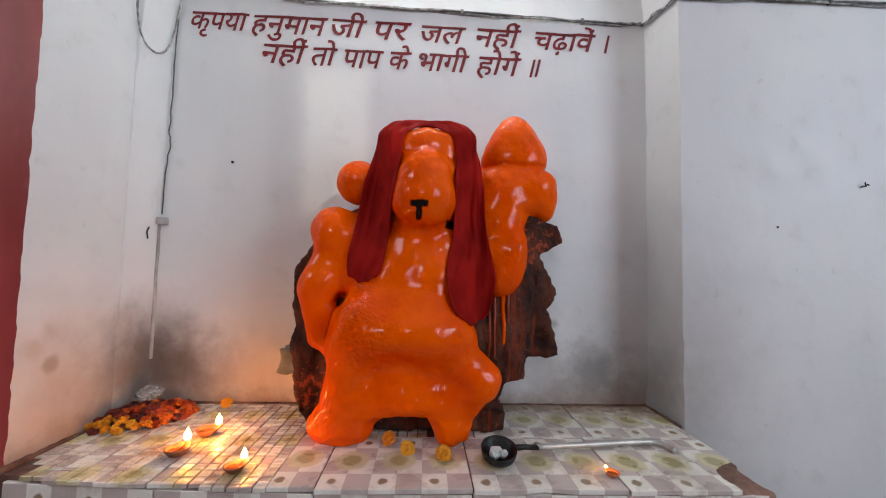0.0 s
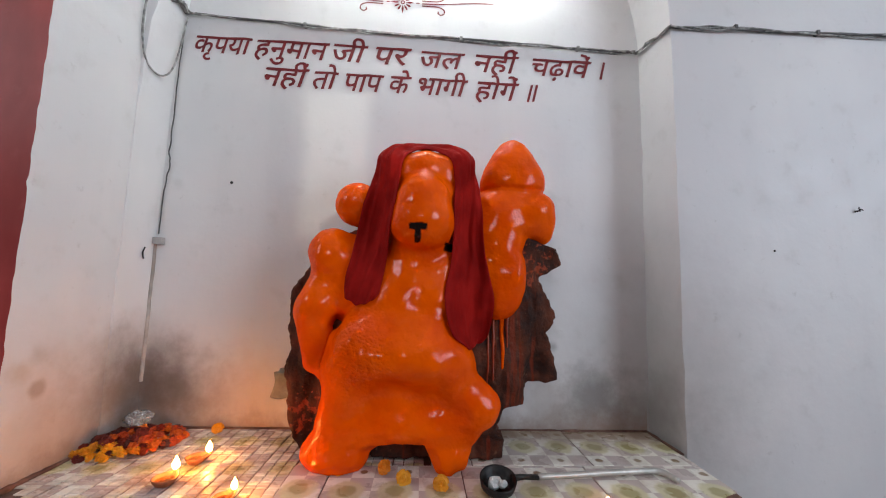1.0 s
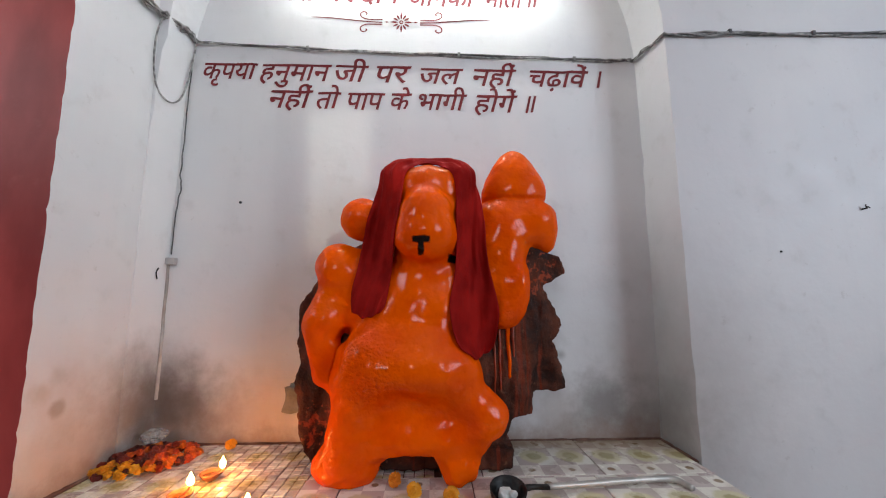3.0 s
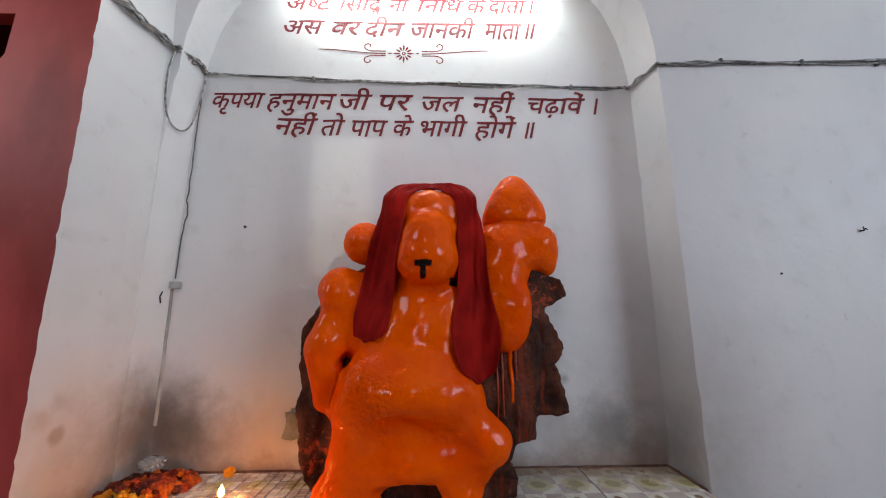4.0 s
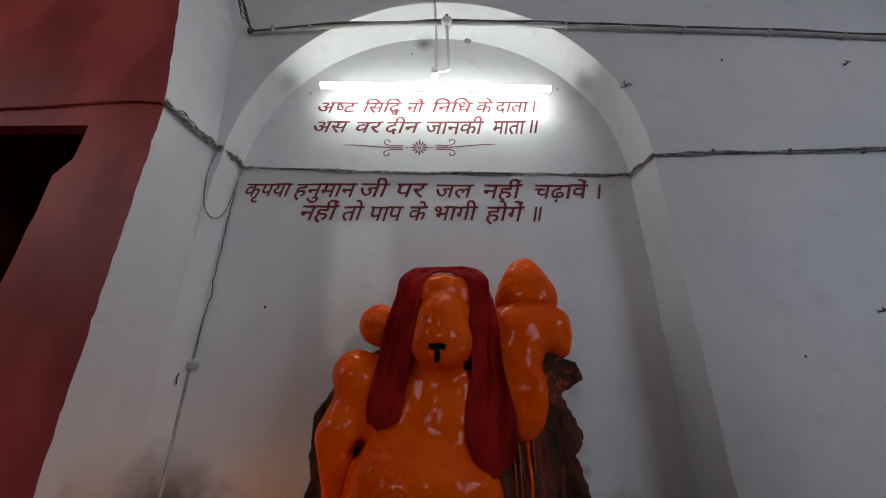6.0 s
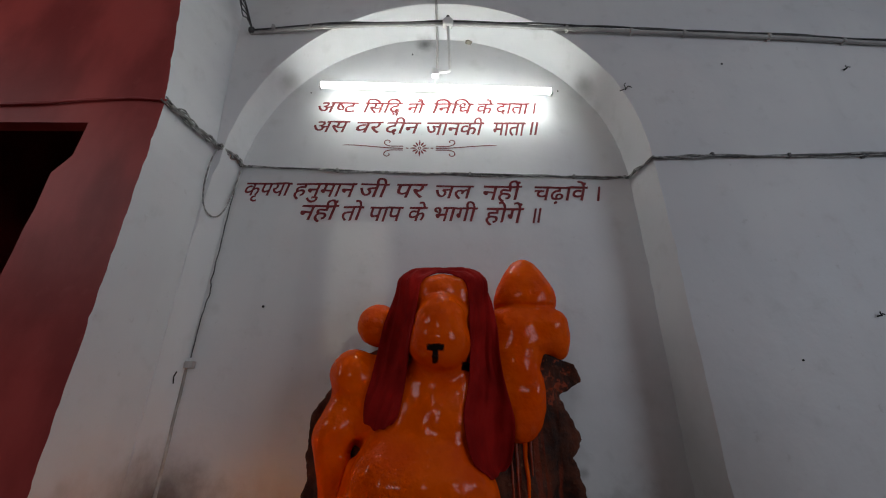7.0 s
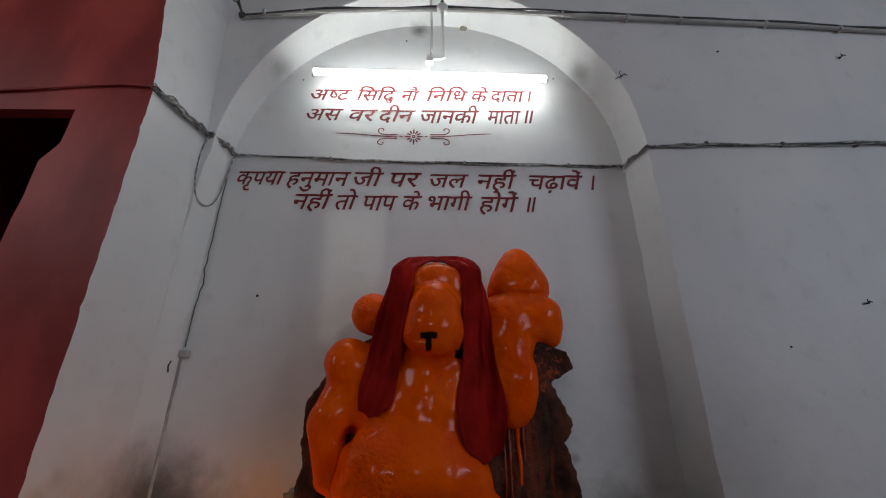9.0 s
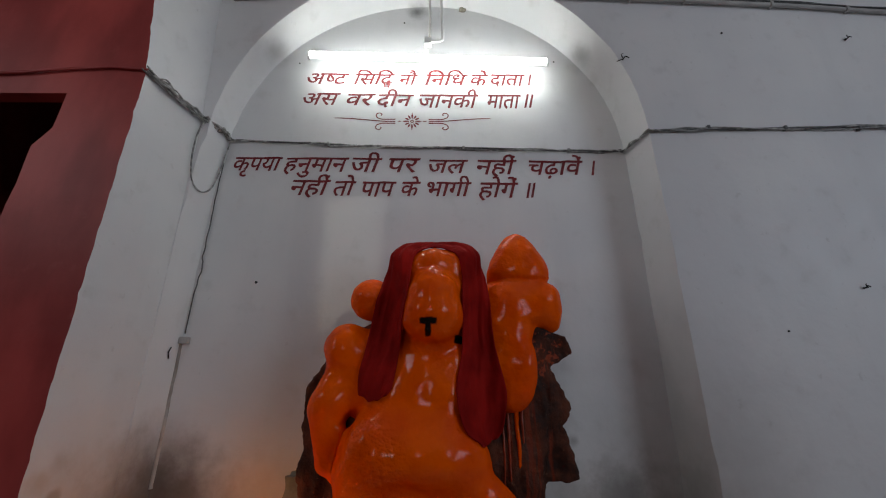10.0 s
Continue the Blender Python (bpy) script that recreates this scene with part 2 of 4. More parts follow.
    w.put("Roughness", w.ramp(w.noise(20, 4), 0.3, 0.7, 0.14, 0.42))
    w.bump(w.noise(60, 4), 0.12, 0.004)
    return w.m


def shine(name, colour, strength):
    w = Mat(name)
    w.colour(colour)
    w.put("Emission Color", (*colour, 1))
    w.put("Emission Strength", strength)
    return w.m


def clear_plastic():
    w = Mat("crinkled_clear_plastic", 0.18)
    w.colour((0.85, 0.87, 0.88))
    w.put("Transmission Weight", 0.88)
    w.put("IOR", 1.3)
    w.bump(w.noise(45, 3), 0.5, 0.006)
    return w.m


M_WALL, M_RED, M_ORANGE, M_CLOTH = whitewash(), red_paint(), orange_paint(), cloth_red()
def brown_stone():
    """Dark stone with old runs of vermilion down it."""
    w = Mat("brown_stone", 0.55)
    c = w.mix(w.ramp(w.noise(9, 6, 0.65), 0.35, 0.68), (0.022, 0.008, 0.005), (0.125, 0.038, 0.019))
    run = w.noise(30, 3, at=w.vec("MULTIPLY", w.geo, (1, 0.6, 0.06)))
    c = w.mix(w.ramp(run, 0.56, 0.66, 0, 0.7), c, (0.20, 0.028, 0.008))
    c = w.mix(w.ramp(w.noise(55, 4), 0.62, 0.72, 0, 0.6), c, (0.20, 0.09, 0.05))
    # flecks of fresh paint beside the raised arm and the foot
    for place, reach in (((0.455, -0.24, 0.640), 0.13), ((-0.295, -0.24, 0.130), 0.11)):
        near = w.ramp(w.vec("DISTANCE", w.geo, place), reach * 0.3, reach, 1.0, 0.0)
        fleck = w.ramp(w.math("ADD", w.noise(38, 5, 0.65), w.math("MULTIPLY", near, 0.16)), 0.65, 0.74, 0.0, 0.8)
        c = w.mix(w.math("MULTIPLY", fleck, w.ramp(near, 0.0, 0.2)), c, (0.36, 0.06, 0.022))
    w.colour(c)
    w.put("Roughness", w.ramp(w.noise(18, 4), 0.3, 0.7, 0.6, 0.9))
    w.put("Specular IOR Level", 0.25)
    w.bump(w.math("ADD", w.noise(15, 5, stretch=(1, 1, 0.4)), w.math("MULTIPLY", w.noise(50, 5), 0.5)), 0.8, 0.02)
    return w.m


M_ROCK = brown_stone()
M_RUN = plain("old_vermilion", (0.22, 0.030, 0.010), (0.40, 0.055, 0.012), 0.4, 30)
M_GREY_ROCK = plain("grey_green_stone", (0.16, 0.15, 0.11), (0.28, 0.26, 0.2), 0.7, 14, relief=0.5)
M_BLACK = plain("black_paint", (0.006, 0.004, 0.004), (0.012, 0.008, 0.006), 0.5, 20)
M_LETTER = plain("maroon_lettering_paint", (0.145, 0.006, 0.009), (0.21, 0.010, 0.013), 0.5, 25, relief=0.1)
M_MORTAR = plain("stained_mortar", (0.085, 0.035, 0.025), (0.19, 0.10, 0.07), 0.75, 16, relief=0.5)
M_BRICK = plain("bare_brick_mortar", (0.20, 0.10, 0.075), (0.30, 0.17, 0.12), 0.8, 22, relief=0.6)
M_TILE = printed_tile()
M_MOSAIC, M_MOSAIC_FIELD = mosaic_print("mosaic_glaze"), mosaic_print("mosaic_glaze_joined", True)
M_CLAY = plain("fired_clay", (0.16, 0.055, 0.022), (0.26, 0.10, 0.045), 0.7, 40, relief=0.3)
M_CLAY_RED = plain("red_fired_clay", (0.42, 0.10, 0.035), (0.52, 0.15, 0.05), 0.55, 40, relief=0.2)
M_OIL = plain("lamp_oil", (0.12, 0.035, 0.006), (0.18, 0.06, 0.01), 0.08, 30)
M_IRON = plain("blackened_iron", (0.012, 0.012, 0.013), (0.035, 0.033, 0.03), 0.45, 30, metal=0.6)
M_STEEL = plain("worn_steel", (0.40, 0.39, 0.36), (0.56, 0.54, 0.50), 0.38, 18, metal=0.45, relief=0.1)
M_SUGAR = plain("white_sugar_lump", (0.55, 0.58, 0.55), (0.75, 0.77, 0.74), 0.5, 60, relief=0.6)
M_YELLOW = varied("marigold_yellow", ((0.80, 0.34, 0.01), (0.85, 0.42, 0.02), (0.75, 0.26, 0.01)), 0.7, (0.5, 0.15, 0.01), 0.4)
M_ORANGE_FL = varied("marigold_orange", ((0.62, 0.10, 0.005), (0.70, 0.16, 0.01), (0.48, 0.055, 0.008)), 0.7, (0.25, 0.03, 0.01), 0.5)
M_MAROON_FL = varied("wilted_marigold", ((0.16, 0.016, 0.010), (0.24, 0.025, 0.010), (0.10, 0.018, 0.012)), 0.75, (0.05, 0.015, 0.01), 0.5)
M_WIRE = plain("dusty_cable", (0.15, 0.15, 0.145), (0.46, 0.46, 0.44), 0.6, 40)
M_WIRE_DARK = plain("dark_cable", (0.05, 0.05, 0.05), (0.12, 0.12, 0.12), 0.6, 30)
M_PIPE = plain("painted_conduit", (0.34, 0.33, 0.32), (0.46, 0.45, 0.43), 0.5, 10)
M_CASING = plain("whitewashed_casing", (0.28, 0.26, 0.24), (0.50, 0.48, 0.45), 0.6, 9)
M_PVC = plain("white_plastic", (0.72, 0.72, 0.70), (0.8, 0.8, 0.78), 0.4, 14)
M_TUBE = shine("lit_tube", (0.95, 1.0, 0.97), TUBE_STRENGTH)
M_FLAME = shine("flame", (1.0, 0.34, 0.055), FLAME_STRENGTH)
M_PLASTIC = clear_plastic()
M_FLOOR = plain("hall_floor_stone", (0.24, 0.22, 0.2), (0.36, 0.33, 0.3), 0.4, 5)
M_CEIL = plain("ceiling_limewash", (0.6, 0.6, 0.59), (0.7, 0.7, 0.69), 0.7, 3)

# ---- building helpers ----
def mesh_of(name, bm, material, smooth=False, crisp=False):
    me = bpy.data.meshes.new(name)
    bm.normal_update()
    bm.to_mesh(me)
    bm.free()
    for m in material if isinstance(material, (list, tuple)) else (material,):
        me.materials.append(m)
    if smooth:
        for p in me.polygons:
            p.use_smooth = True
        if crisp:
            me.set_sharp_from_angle(angle=radians(38))
    return me


def thing(name, bm, material, label, category, group="", kind="", smooth=False):
    return tagged(new(name, mesh_of(name, bm, material, smooth, kind == "structure")), label, category, group, kind)


def holder(name, place, label, category, group="", kind=""):
    ob = new(name)
    ob.location = place
    ob.empty_display_size = 0.05
    return tagged(ob, label, category, group, kind)


def part(name, bm, material, parent, label="", smooth=False):
    ob = new(name, mesh_of(name, bm, material, smooth))
    ob.parent = parent
    if label:
        tagged(ob, label)
    return ob


def box(bm, x0, x1, y0, y1, z0, z1, bevel=0.0):
    made = bmesh.ops.create_cube(bm, size=1)["verts"]
    bmesh.ops.transform(bm, matrix=Matrix.LocRotScale(((x0 + x1) / 2, (y0 + y1) / 2, (z0 + z1) / 2), None, (x1 - x0, y1 - y0, z1 - z0)), verts=made)
    if bevel:
        edges = list({e for v in made for e in v.link_edges})
        bmesh.ops.bevel(bm, geom=edges, offset=bevel, segments=2, affect="EDGES", profile=0.6)
    return bm


def ball(bm, x, y, z, rx, ry, rz, turn=0.0, u=20, v=12):
    made = bmesh.ops.create_uvsphere(bm, u_segments=u, v_segments=v, radius=1)["verts"]
    bmesh.ops.transform(bm, matrix=Matrix.Translation((x, y, z)) @ pose(0, 0, 0, 0, turn, 0) @ Matrix.Diagonal((rx, ry, rz, 1)), verts=made)


def tube(bm, pts, r, sides=6, close=True):
    """A round bar through pts; r is one radius or one for each point."""
    pts = [Vector(p) for p in pts]
    rad = r if isinstance(r, (list, tuple)) else [r] * len(pts)
    rings, side = [], None
    for i, p in enumerate(pts):
        t = (pts[min(i + 1, len(pts) - 1)] - pts[max(i - 1, 0)]).normalized()
        if side is None:
            side = t.orthogonal().normalized()
        side = (side - t * side.dot(t)).normalized()
        up = t.cross(side)
        rings.append([bm.verts.new(p + rad[i] * (side * math.cos(a) + up * math.sin(a))) for a in [2 * math.pi * k / sides for k in range(sides)]])
    for a, b in zip(rings, rings[1:]):
        for k in range(sides):
            bm.faces.new((a[k], a[(k + 1) % sides], b[(k + 1) % sides], b[k]))
    if close:
        bm.faces.new(rings[0][::-1])
        bm.faces.new(rings[-1])
    return bm


def lathe(bm, profile, sides=20, at=(0, 0, 0)):
    """A turned body from (radius, height) pairs."""
    rings = [[bm.verts.new((at[0] + r * math.cos(2 * math.pi * k / sides), at[1] + r * math.sin(2 * math.pi * k / sides), at[2] + h)) for k in range(sides)] for r, h in profile]
    for a, b in zip(rings, rings[1:]):
        for k in range(sides):
            bm.faces.new((a[k], a[(k + 1) % sides], b[(k + 1) % sides], b[k]))
    bm.faces.new(rings[0][::-1])
    bm.faces.new(rings[-1])
    return bm


def ribbon(bm, pts, widths, y=0.0):
    """A flat painted stroke in the x-z plane through (x, z) points."""
    left, right = [], []
    for i, p in enumerate(pts):
        a, b = Vector(pts[max(i - 1, 0)]), Vector(pts[min(i + 1, len(pts) - 1)])
        n = (b - a).normalized().orthogonal() * widths[i] / 2
        left.append(bm.verts.new((p[0] + n.x, y, p[1] + n.y)))
        right.append(bm.verts.new((p[0] - n.x, y, p[1] - n.y)))
    for i in range(len(pts) - 1):
        bm.faces.new((left[i], left[i + 1], right[i + 1], right[i]))


def curve_points(pts, steps=8):
    """A smooth line through pts (Catmull-Rom)."""
    pts = [Vector(p) for p in pts]
    out = []
    for i in range(len(pts) - 1):
        a, b, c, d = pts[max(i - 1, 0)], pts[i], pts[i + 1], pts[min(i + 2, len(pts) - 1)]
        for k in range(steps):
            t = k / steps
            out.append(0.5 * (2 * b + (c - a) * t + (2 * a - 5 * b + 4 * c - d) * t * t + (3 * b - a - 3 * c + d) * t ** 3))
    return out + [pts[-1]]


def fused(bm, voxel, smooth_steps, factor=0.5):
    """The outer skin of overlapping bodies as one soft mesh."""
    me = bpy.data.meshes.new("fused")
    bm.to_mesh(me)
    bm.free()
    ob = new("fused", me)
    m = ob.modifiers.new("remesh", "REMESH")
    m.mode, m.voxel_size, m.use_smooth_shade = "VOXEL", voxel, True
    s = ob.modifiers.new("smooth", "SMOOTH")
    s.factor, s.iterations = factor, smooth_steps
    bpy.context.view_layer.update()
    out = bmesh.new()
    skin = bpy.data.meshes.new_from_object(ob.evaluated_get(bpy.context.evaluated_depsgraph_get()))
    out.from_mesh(skin)
    bpy.data.objects.remove(ob)
    bpy.data.meshes.remove(me)
    bpy.data.meshes.remove(skin)
    return out


def ruffle(bm, scale, amount, seed=0.0):
    for v in bm.verts:
        v.co += noise.noise_vector(v.co * scale + Vector((seed, seed, seed))) * amount


# ---- setting: walls ----
FRONT, RED_Y, TOP, FLOOR_Z = -0.22, -0.50, 3.1, -0.65
ARCH_X, ARCH_Z, ARCH_R = 0.037, 1.600, 0.985
RISE_FRONT, RISE_BACK = 1.022, 0.970


def side_x(z):
    return -0.990 + 0.002 * z


def corner_x(z):
    """The painted edge of the pier, which runs off above the cables."""
    return -0.985 - 0.15 * max(0.0, z - 1.64)


def wobble(z, seed, much=0.004):
    return noise.noise(Vector((seed, 3.1, z * 9))) * much + noise.noise(Vector((seed, 7.7, z * 40))) * much * 0.5


def front_y(x):
    """The wall's face is not quite parallel to the back of the niche."""
    return -0.166 - 0.054 * min(1.0, max(0.0, (x + 0.97) / 1.97))


def front_wall():
    """The wall with the arched niche: its face and the reveal and soffit of the arch."""
    bm = bmesh.new()
    levels = [(z, side_x(z) + 0.006 + 0.020 * max(0.0, (z - 1.2) / 0.4), ARCH_X + ARCH_R + 0.007 * min(1.0, max(0.0, (ARCH_Z - z) / 0.25))) for z in [FLOOR_Z + k * (ARCH_Z - FLOOR_Z) / 36 for k in range(36)]]
    levels = [(z, z, xl, xr) for z, xl, xr in levels]
    for k in range(41):
        a = k / 40 * math.pi / 2
        left = ARCH_X - ARCH_R * math.cos(a)
        levels.append((ARCH_Z + RISE_FRONT * math.sin(a), ARCH_Z + RISE_BACK * math.sin(a), left, ARCH_X + ARCH_R * math.cos(a)))
    rows = []
    for i, (z, zb, xl, xr) in enumerate(levels):
        if i < len(levels) - 1:
            xl, xr = xl + wobble(z, 1.0, 0.005), xr + wobble(z, 5.0, 0.007)
        xb = max(xl, -0.982 + 0.008 * z) if z < ARCH_Z else xl
        rows.append([bm.verts.new(p) for p in ((-1.2, front_y(-1.2), z), (xl, front_y(xl), z), (xb, 0.05, zb), (xr, 0.05, zb), (xr, front_y(xr), z), (3.5, FRONT, z))])
    for a, b in zip(rows, rows[1:]):
        for k in (0, 1, 3, 4):
            bm.faces.new((a[k], a[k + 1], b[k + 1], b[k]))
    mid = [bm.verts.new((rows[-1][1].co.x, front_y(ARCH_X), TOP)), bm.verts.new((1.0, FRONT, TOP))]
    t0, t1 = bm.verts.new((-1.2, front_y(-1.2), TOP)), bm.verts.new((3.5, FRONT, TOP))
    bm.faces.new((rows[-1][0], rows[-1][1], mid[0], t0))
    bm.faces.new((rows[-1][4], rows[-1][5], t1, mid[0]))
    bm.verts.remove(mid[1])
    bmesh.ops.remove_doubles(bm, verts=bm.verts, dist=0.0005)
    soft = [e for e in bm.edges if len(e.link_faces) == 2 and e.calc_face_angle(0) > 1.0]
    bmesh.ops.bevel(bm, geom=soft, offset=0.006, segments=2, affect="EDGES", profile=0.5)
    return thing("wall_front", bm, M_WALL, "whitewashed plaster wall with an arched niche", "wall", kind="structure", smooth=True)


def left_pier():
    """The pier beside the niche: white on its flank, red on its face, with a dark doorway in the red."""
    bm = bmesh.new()
    zs = [FLOOR_Z + k * (TOP - FLOOR_Z) / 200 for k in range(201)]
    rows = []
    for z in zs:
        x = corner_x(z) + wobble(z * 1.7, 9.0, 0.005)
        y = RED_Y + wobble(z, 11.0, 0.004)
        rows.append([bm.verts.new(p) for p in ((side_x(z), 0.02, z), (x, y, z), (-1.19, RED_Y, z))])
    for a, b in zip(rows, rows[1:]):
        bm.faces.new((a[1], a[0], b[0], b[1])).material_index = 0
        bm.faces.new((a[2], a[1], b[1], b[2])).material_index = 1
    # outer part of the red wall with the ragged doorway
    door_top = 1.545
    jamb = []
    for k in range(31):
        z = FLOOR_Z + k * (door_top - FLOOR_Z) / 30
        x = (-1.250 if z > 1.33 else -1.300 - 0.04 * min(0.4, 1.3 - z)) + wobble(z, 21.0, 0.012)
        jamb.append([bm.verts.new(p) for p in ((-1.19, RED_Y, z), (x, RED_Y, z), (x - 0.005, RED_Y + 0.05, z))])
    for a, b in zip(jamb, jamb[1:]):
        for k in (0, 1):
            bm.faces.new((a[k + 1], a[k], b[k], b[k + 1])).material_index = 1
    box(bm, -2.8, -1.19, RED_Y, RED_Y + 0.05, door_top, TOP)
    box(bm, -2.8, -2.1, RED_Y, RED_Y + 0.22, FLOOR_Z, door_top - 0.001)
    for f in bm.faces:
        if f.calc_center_median().x < -1.185:
            f.material_index = 1
    return thing("wall_left_pier", bm, (M_WALL, M_RED), "plaster pier, white on the flank and red on its face", "wall", kind="structure", smooth=True)


def slab_wall(name, label, boxes, material):
    bm = bmesh.new()
    for b in boxes:
        box(bm, *b)
    return thing(name, bm, material, label, name.split("_")[0], kind="structure")


front_wall()
left_pier()
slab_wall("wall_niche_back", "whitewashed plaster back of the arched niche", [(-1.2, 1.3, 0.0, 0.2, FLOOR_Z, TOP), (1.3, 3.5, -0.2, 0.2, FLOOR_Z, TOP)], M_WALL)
slab_wall("floor", "grey stone floor of the hall", [(-3.2, 3.9, -4.9, 1.6, FLOOR_Z - 0.15, FLOOR_Z)], M_FLOOR)
slab_wall("ceiling", "limewashed ceiling of the hall", [(-3.2, 3.9, -4.9, 1.6, TOP, TOP + 0.15)], M_CEIL)
# unseen closing wall; its red is chosen to dim reflections on the idol
slab_wall("wall_south", "unseen wall, red to darken reflections, with a tall and a small high window",
          [(-3.0, -1.15, -4.6, -4.4, FLOOR_Z, TOP), (-0.35, 1.77, -4.6, -4.4, FLOOR_Z, TOP), (2.14, 3.7, -4.6, -4.4, FLOOR_Z, TOP),
           (1.77, 2.14, -4.6, -4.4, FLOOR_Z, 2.30), (1.77, 2.14, -4.6, -4.4, 3.0, TOP), (-1.15, -0.35, -4.6, -4.4, 2.5, TOP), (-1.15, -0.35, -4.6, -4.4, FLOOR_Z, 1.4)], M_RED)
slab_wall("wall_east", "whitewashed wall with an open window to daylight",
          [(3.5, 3.7, -2.3, 0.2, FLOOR_Z, TOP), (3.5, 3.7, -4.6, -4.1, FLOOR_Z, TOP), (3.5, 3.7, -4.1, -2.3, FLOOR_Z, 0.7), (3.5, 3.7, -4.1, -2.3, 2.5, TOP)], M_WALL)
# unseen wall, added to stop the sun entering by the east window
slab_wall("wall_neighbour", "added wall out of sight that keeps the sun off the east window", [(4.6, 4.8, -8.0, 0.5, FLOOR_Z, 4.4)], M_WALL)
# also out of sight, and red for the same darker reflections
slab_wall("wall_west", "unseen wall of the hall, red to darken reflections, with a high window",
          [(-3.0, -2.8, -4.6, -2.2, FLOOR_Z, TOP), (-3.0, -2.8, -1.4, 1.5, FLOOR_Z, TOP), (-3.0, -2.8, -2.2, -1.4, FLOOR_Z, 1.48), (-3.0, -2.8, -2.2, -1.4, 2.42, TOP)], M_RED)
slab_wall("wall_side_room", "red walls of the unlit room behind the doorway",
          [(-2.8, -1.2, 1.3, 1.5, FLOOR_Z, TOP), (-1.20, -1.12, RED_Y + 0.23, 1.3, FLOOR_Z, TOP)], M_RED)


# ---- setting: altar platform ----
def edge_y(x):
    return -0.590 + (0.05 * x * x if x < 0 else 0.0) - 0.015 * x


def altar():
    base = holder("altar_platform", (0, 0, FLOOR_Z), "low altar platform clad in mixed patterned glazed tiles", "platform", kind="structure")
    bm = bmesh.new()
    n = 44
    front, back, low = [], [], []
    for k in range(n + 1):
        x = -1.03 + 2.035 * k / n
        y = edge_y(x) + 0.016 + noise.noise(Vector((x * 13, 1, 2))) * 0.004
        if x > 0.9:
            y += (x - 0.9) * 1.1
        front.append(bm.verts.new((x, y - 0.002, -0.0045 - FLOOR_Z)))
        back.append(bm.verts.new((x, 0.01, -0.0045 - FLOOR_Z)))
        low.append(bm.verts.new((x, edge_y(x) + 0.018, 0)))
    for k in range(n):
        bm.faces.new((front[k], front[k + 1], back[k + 1], back[k]))
        bm.faces.new((low[k], low[k + 1], front[k + 1], front[k]))
    e = [bm.verts.new((1.005, 0.01, 0))]
    bm.faces.new((low[-1], e[0], back[-1], front[-1]))
    part("body", bm, M_MORTAR, base, "stained mortar bed", False)
    return base


def outline_slab(bm, pts, z0, z1, lip=0.0015):
    top = [bm.verts.new((x, y, z1)) for x, y in pts]
    f = bm.faces.new(top)
    made = bmesh.ops.extrude_face_region(bm, geom=[f])["geom"]
    low = [v for v in made if isinstance(v, bmesh.types.BMVert)]
    for v in low:
        v.co.z = z0
    bmesh.ops.recalc_face_normals(bm, faces=bm.faces)
    if lip:
        edges = [e for e in bm.edges if all(abs(v.co.z - z1) < 1e-6 for v in e.verts)]
        bmesh.ops.bevel(bm, geom=edges, offset=lip, segments=1, affect="EDGES")
    return bm


ALTAR = altar()

# ---- statue and its stone ----


def blob(x, y, z, rx, ry, rz, k=0.03, turn=0.0):
    """An ellipsoid of the figure; k is how softly it runs into the rest."""
    return ("blob", (x, y, z), (rx, ry, rz), k, radians(turn))


def limb(a, b, ra, rb, k=0.03):
    """A rounded, tapering limb from a to b."""
    return ("limb", a, b, k, ra, rb)


def distance_to(shape, p):
    kind, a, b, _k, *more = shape
    q = p - np.array(a)
    if kind == "blob":
        c, s = math.cos(more[0]), math.sin(more[0])
        q = np.stack((q[:, 0] * c - q[:, 2] * s, q[:, 1], q[:, 0] * s + q[:, 2] * c), 1)
        r = np.array(b)
        k0 = np.linalg.norm(q / r, axis=1) + 1e-9
        return k0 * (k0 - 1) / (np.linalg.norm(q / (r * r), axis=1) + 1e-9)
    d = np.array(b) - np.array(a)
    h = np.clip(q @ d / (d @ d), 0, 1)
    return np.linalg.norm(q - h[:, None] * d, axis=1) - (more[0] + (more[1] - more[0]) * h)


def soft_distance(shapes, hollows, p):
    """Distance to the softly joined shapes, with the hollows taken out."""
    out = distance_to(shapes[0], p)
    for s in shapes[1:]:
        d, k = distance_to(s, p), s[3]
        h = np.maximum(k - np.abs(out - d), 0) / k
        out = np.minimum(out, d) - h * h * k / 4
    for s in hollows:
        d, k = -distance_to(s, p), s[3]
        h = np.maximum(k - np.abs(out - d), 0) / k
        out = np.maximum(out, d) + h * h * k / 4
    return out


def soft_body(shapes, hollows, voxel):
    """One skin round the shapes, drawn on to their soft join."""
    bm = bmesh.new()
    for s in shapes:
        if s[0] == "blob":
            ball(bm, *s[1], *s[2], math.degrees(s[4]))
        else:
            n = 7
            for i in range(n):
                f = i / (n - 1)
                r = s[4] + (s[5] - s[4]) * f
                ball(bm, *(Vector(s[1]).lerp(Vector(s[2]), f)), r, r, r, u=14, v=9)
    bm = fused(bm, voxel, 3)
    p = np.array([v.co[:] for v in bm.verts])
    for _ in range(7):
        d = soft_distance(shapes, hollows, p)
        g = np.stack([soft_distance(shapes, hollows, p + e) - d for e in np.eye(3) * 0.001], 1) / 0.001
        g /= np.maximum(np.linalg.norm(g, axis=1), 0.3)[:, None]
        p -= 0.8 * np.clip(d, -0.02, 0.02)[:, None] * g
    for v, q in zip(bm.verts, p):
        v.co = q
    for _ in range(3):
        bmesh.ops.smooth_vert(bm, verts=bm.verts, factor=0.5, use_axis_x=True, use_axis_y=True, use_axis_z=True)
    return bm


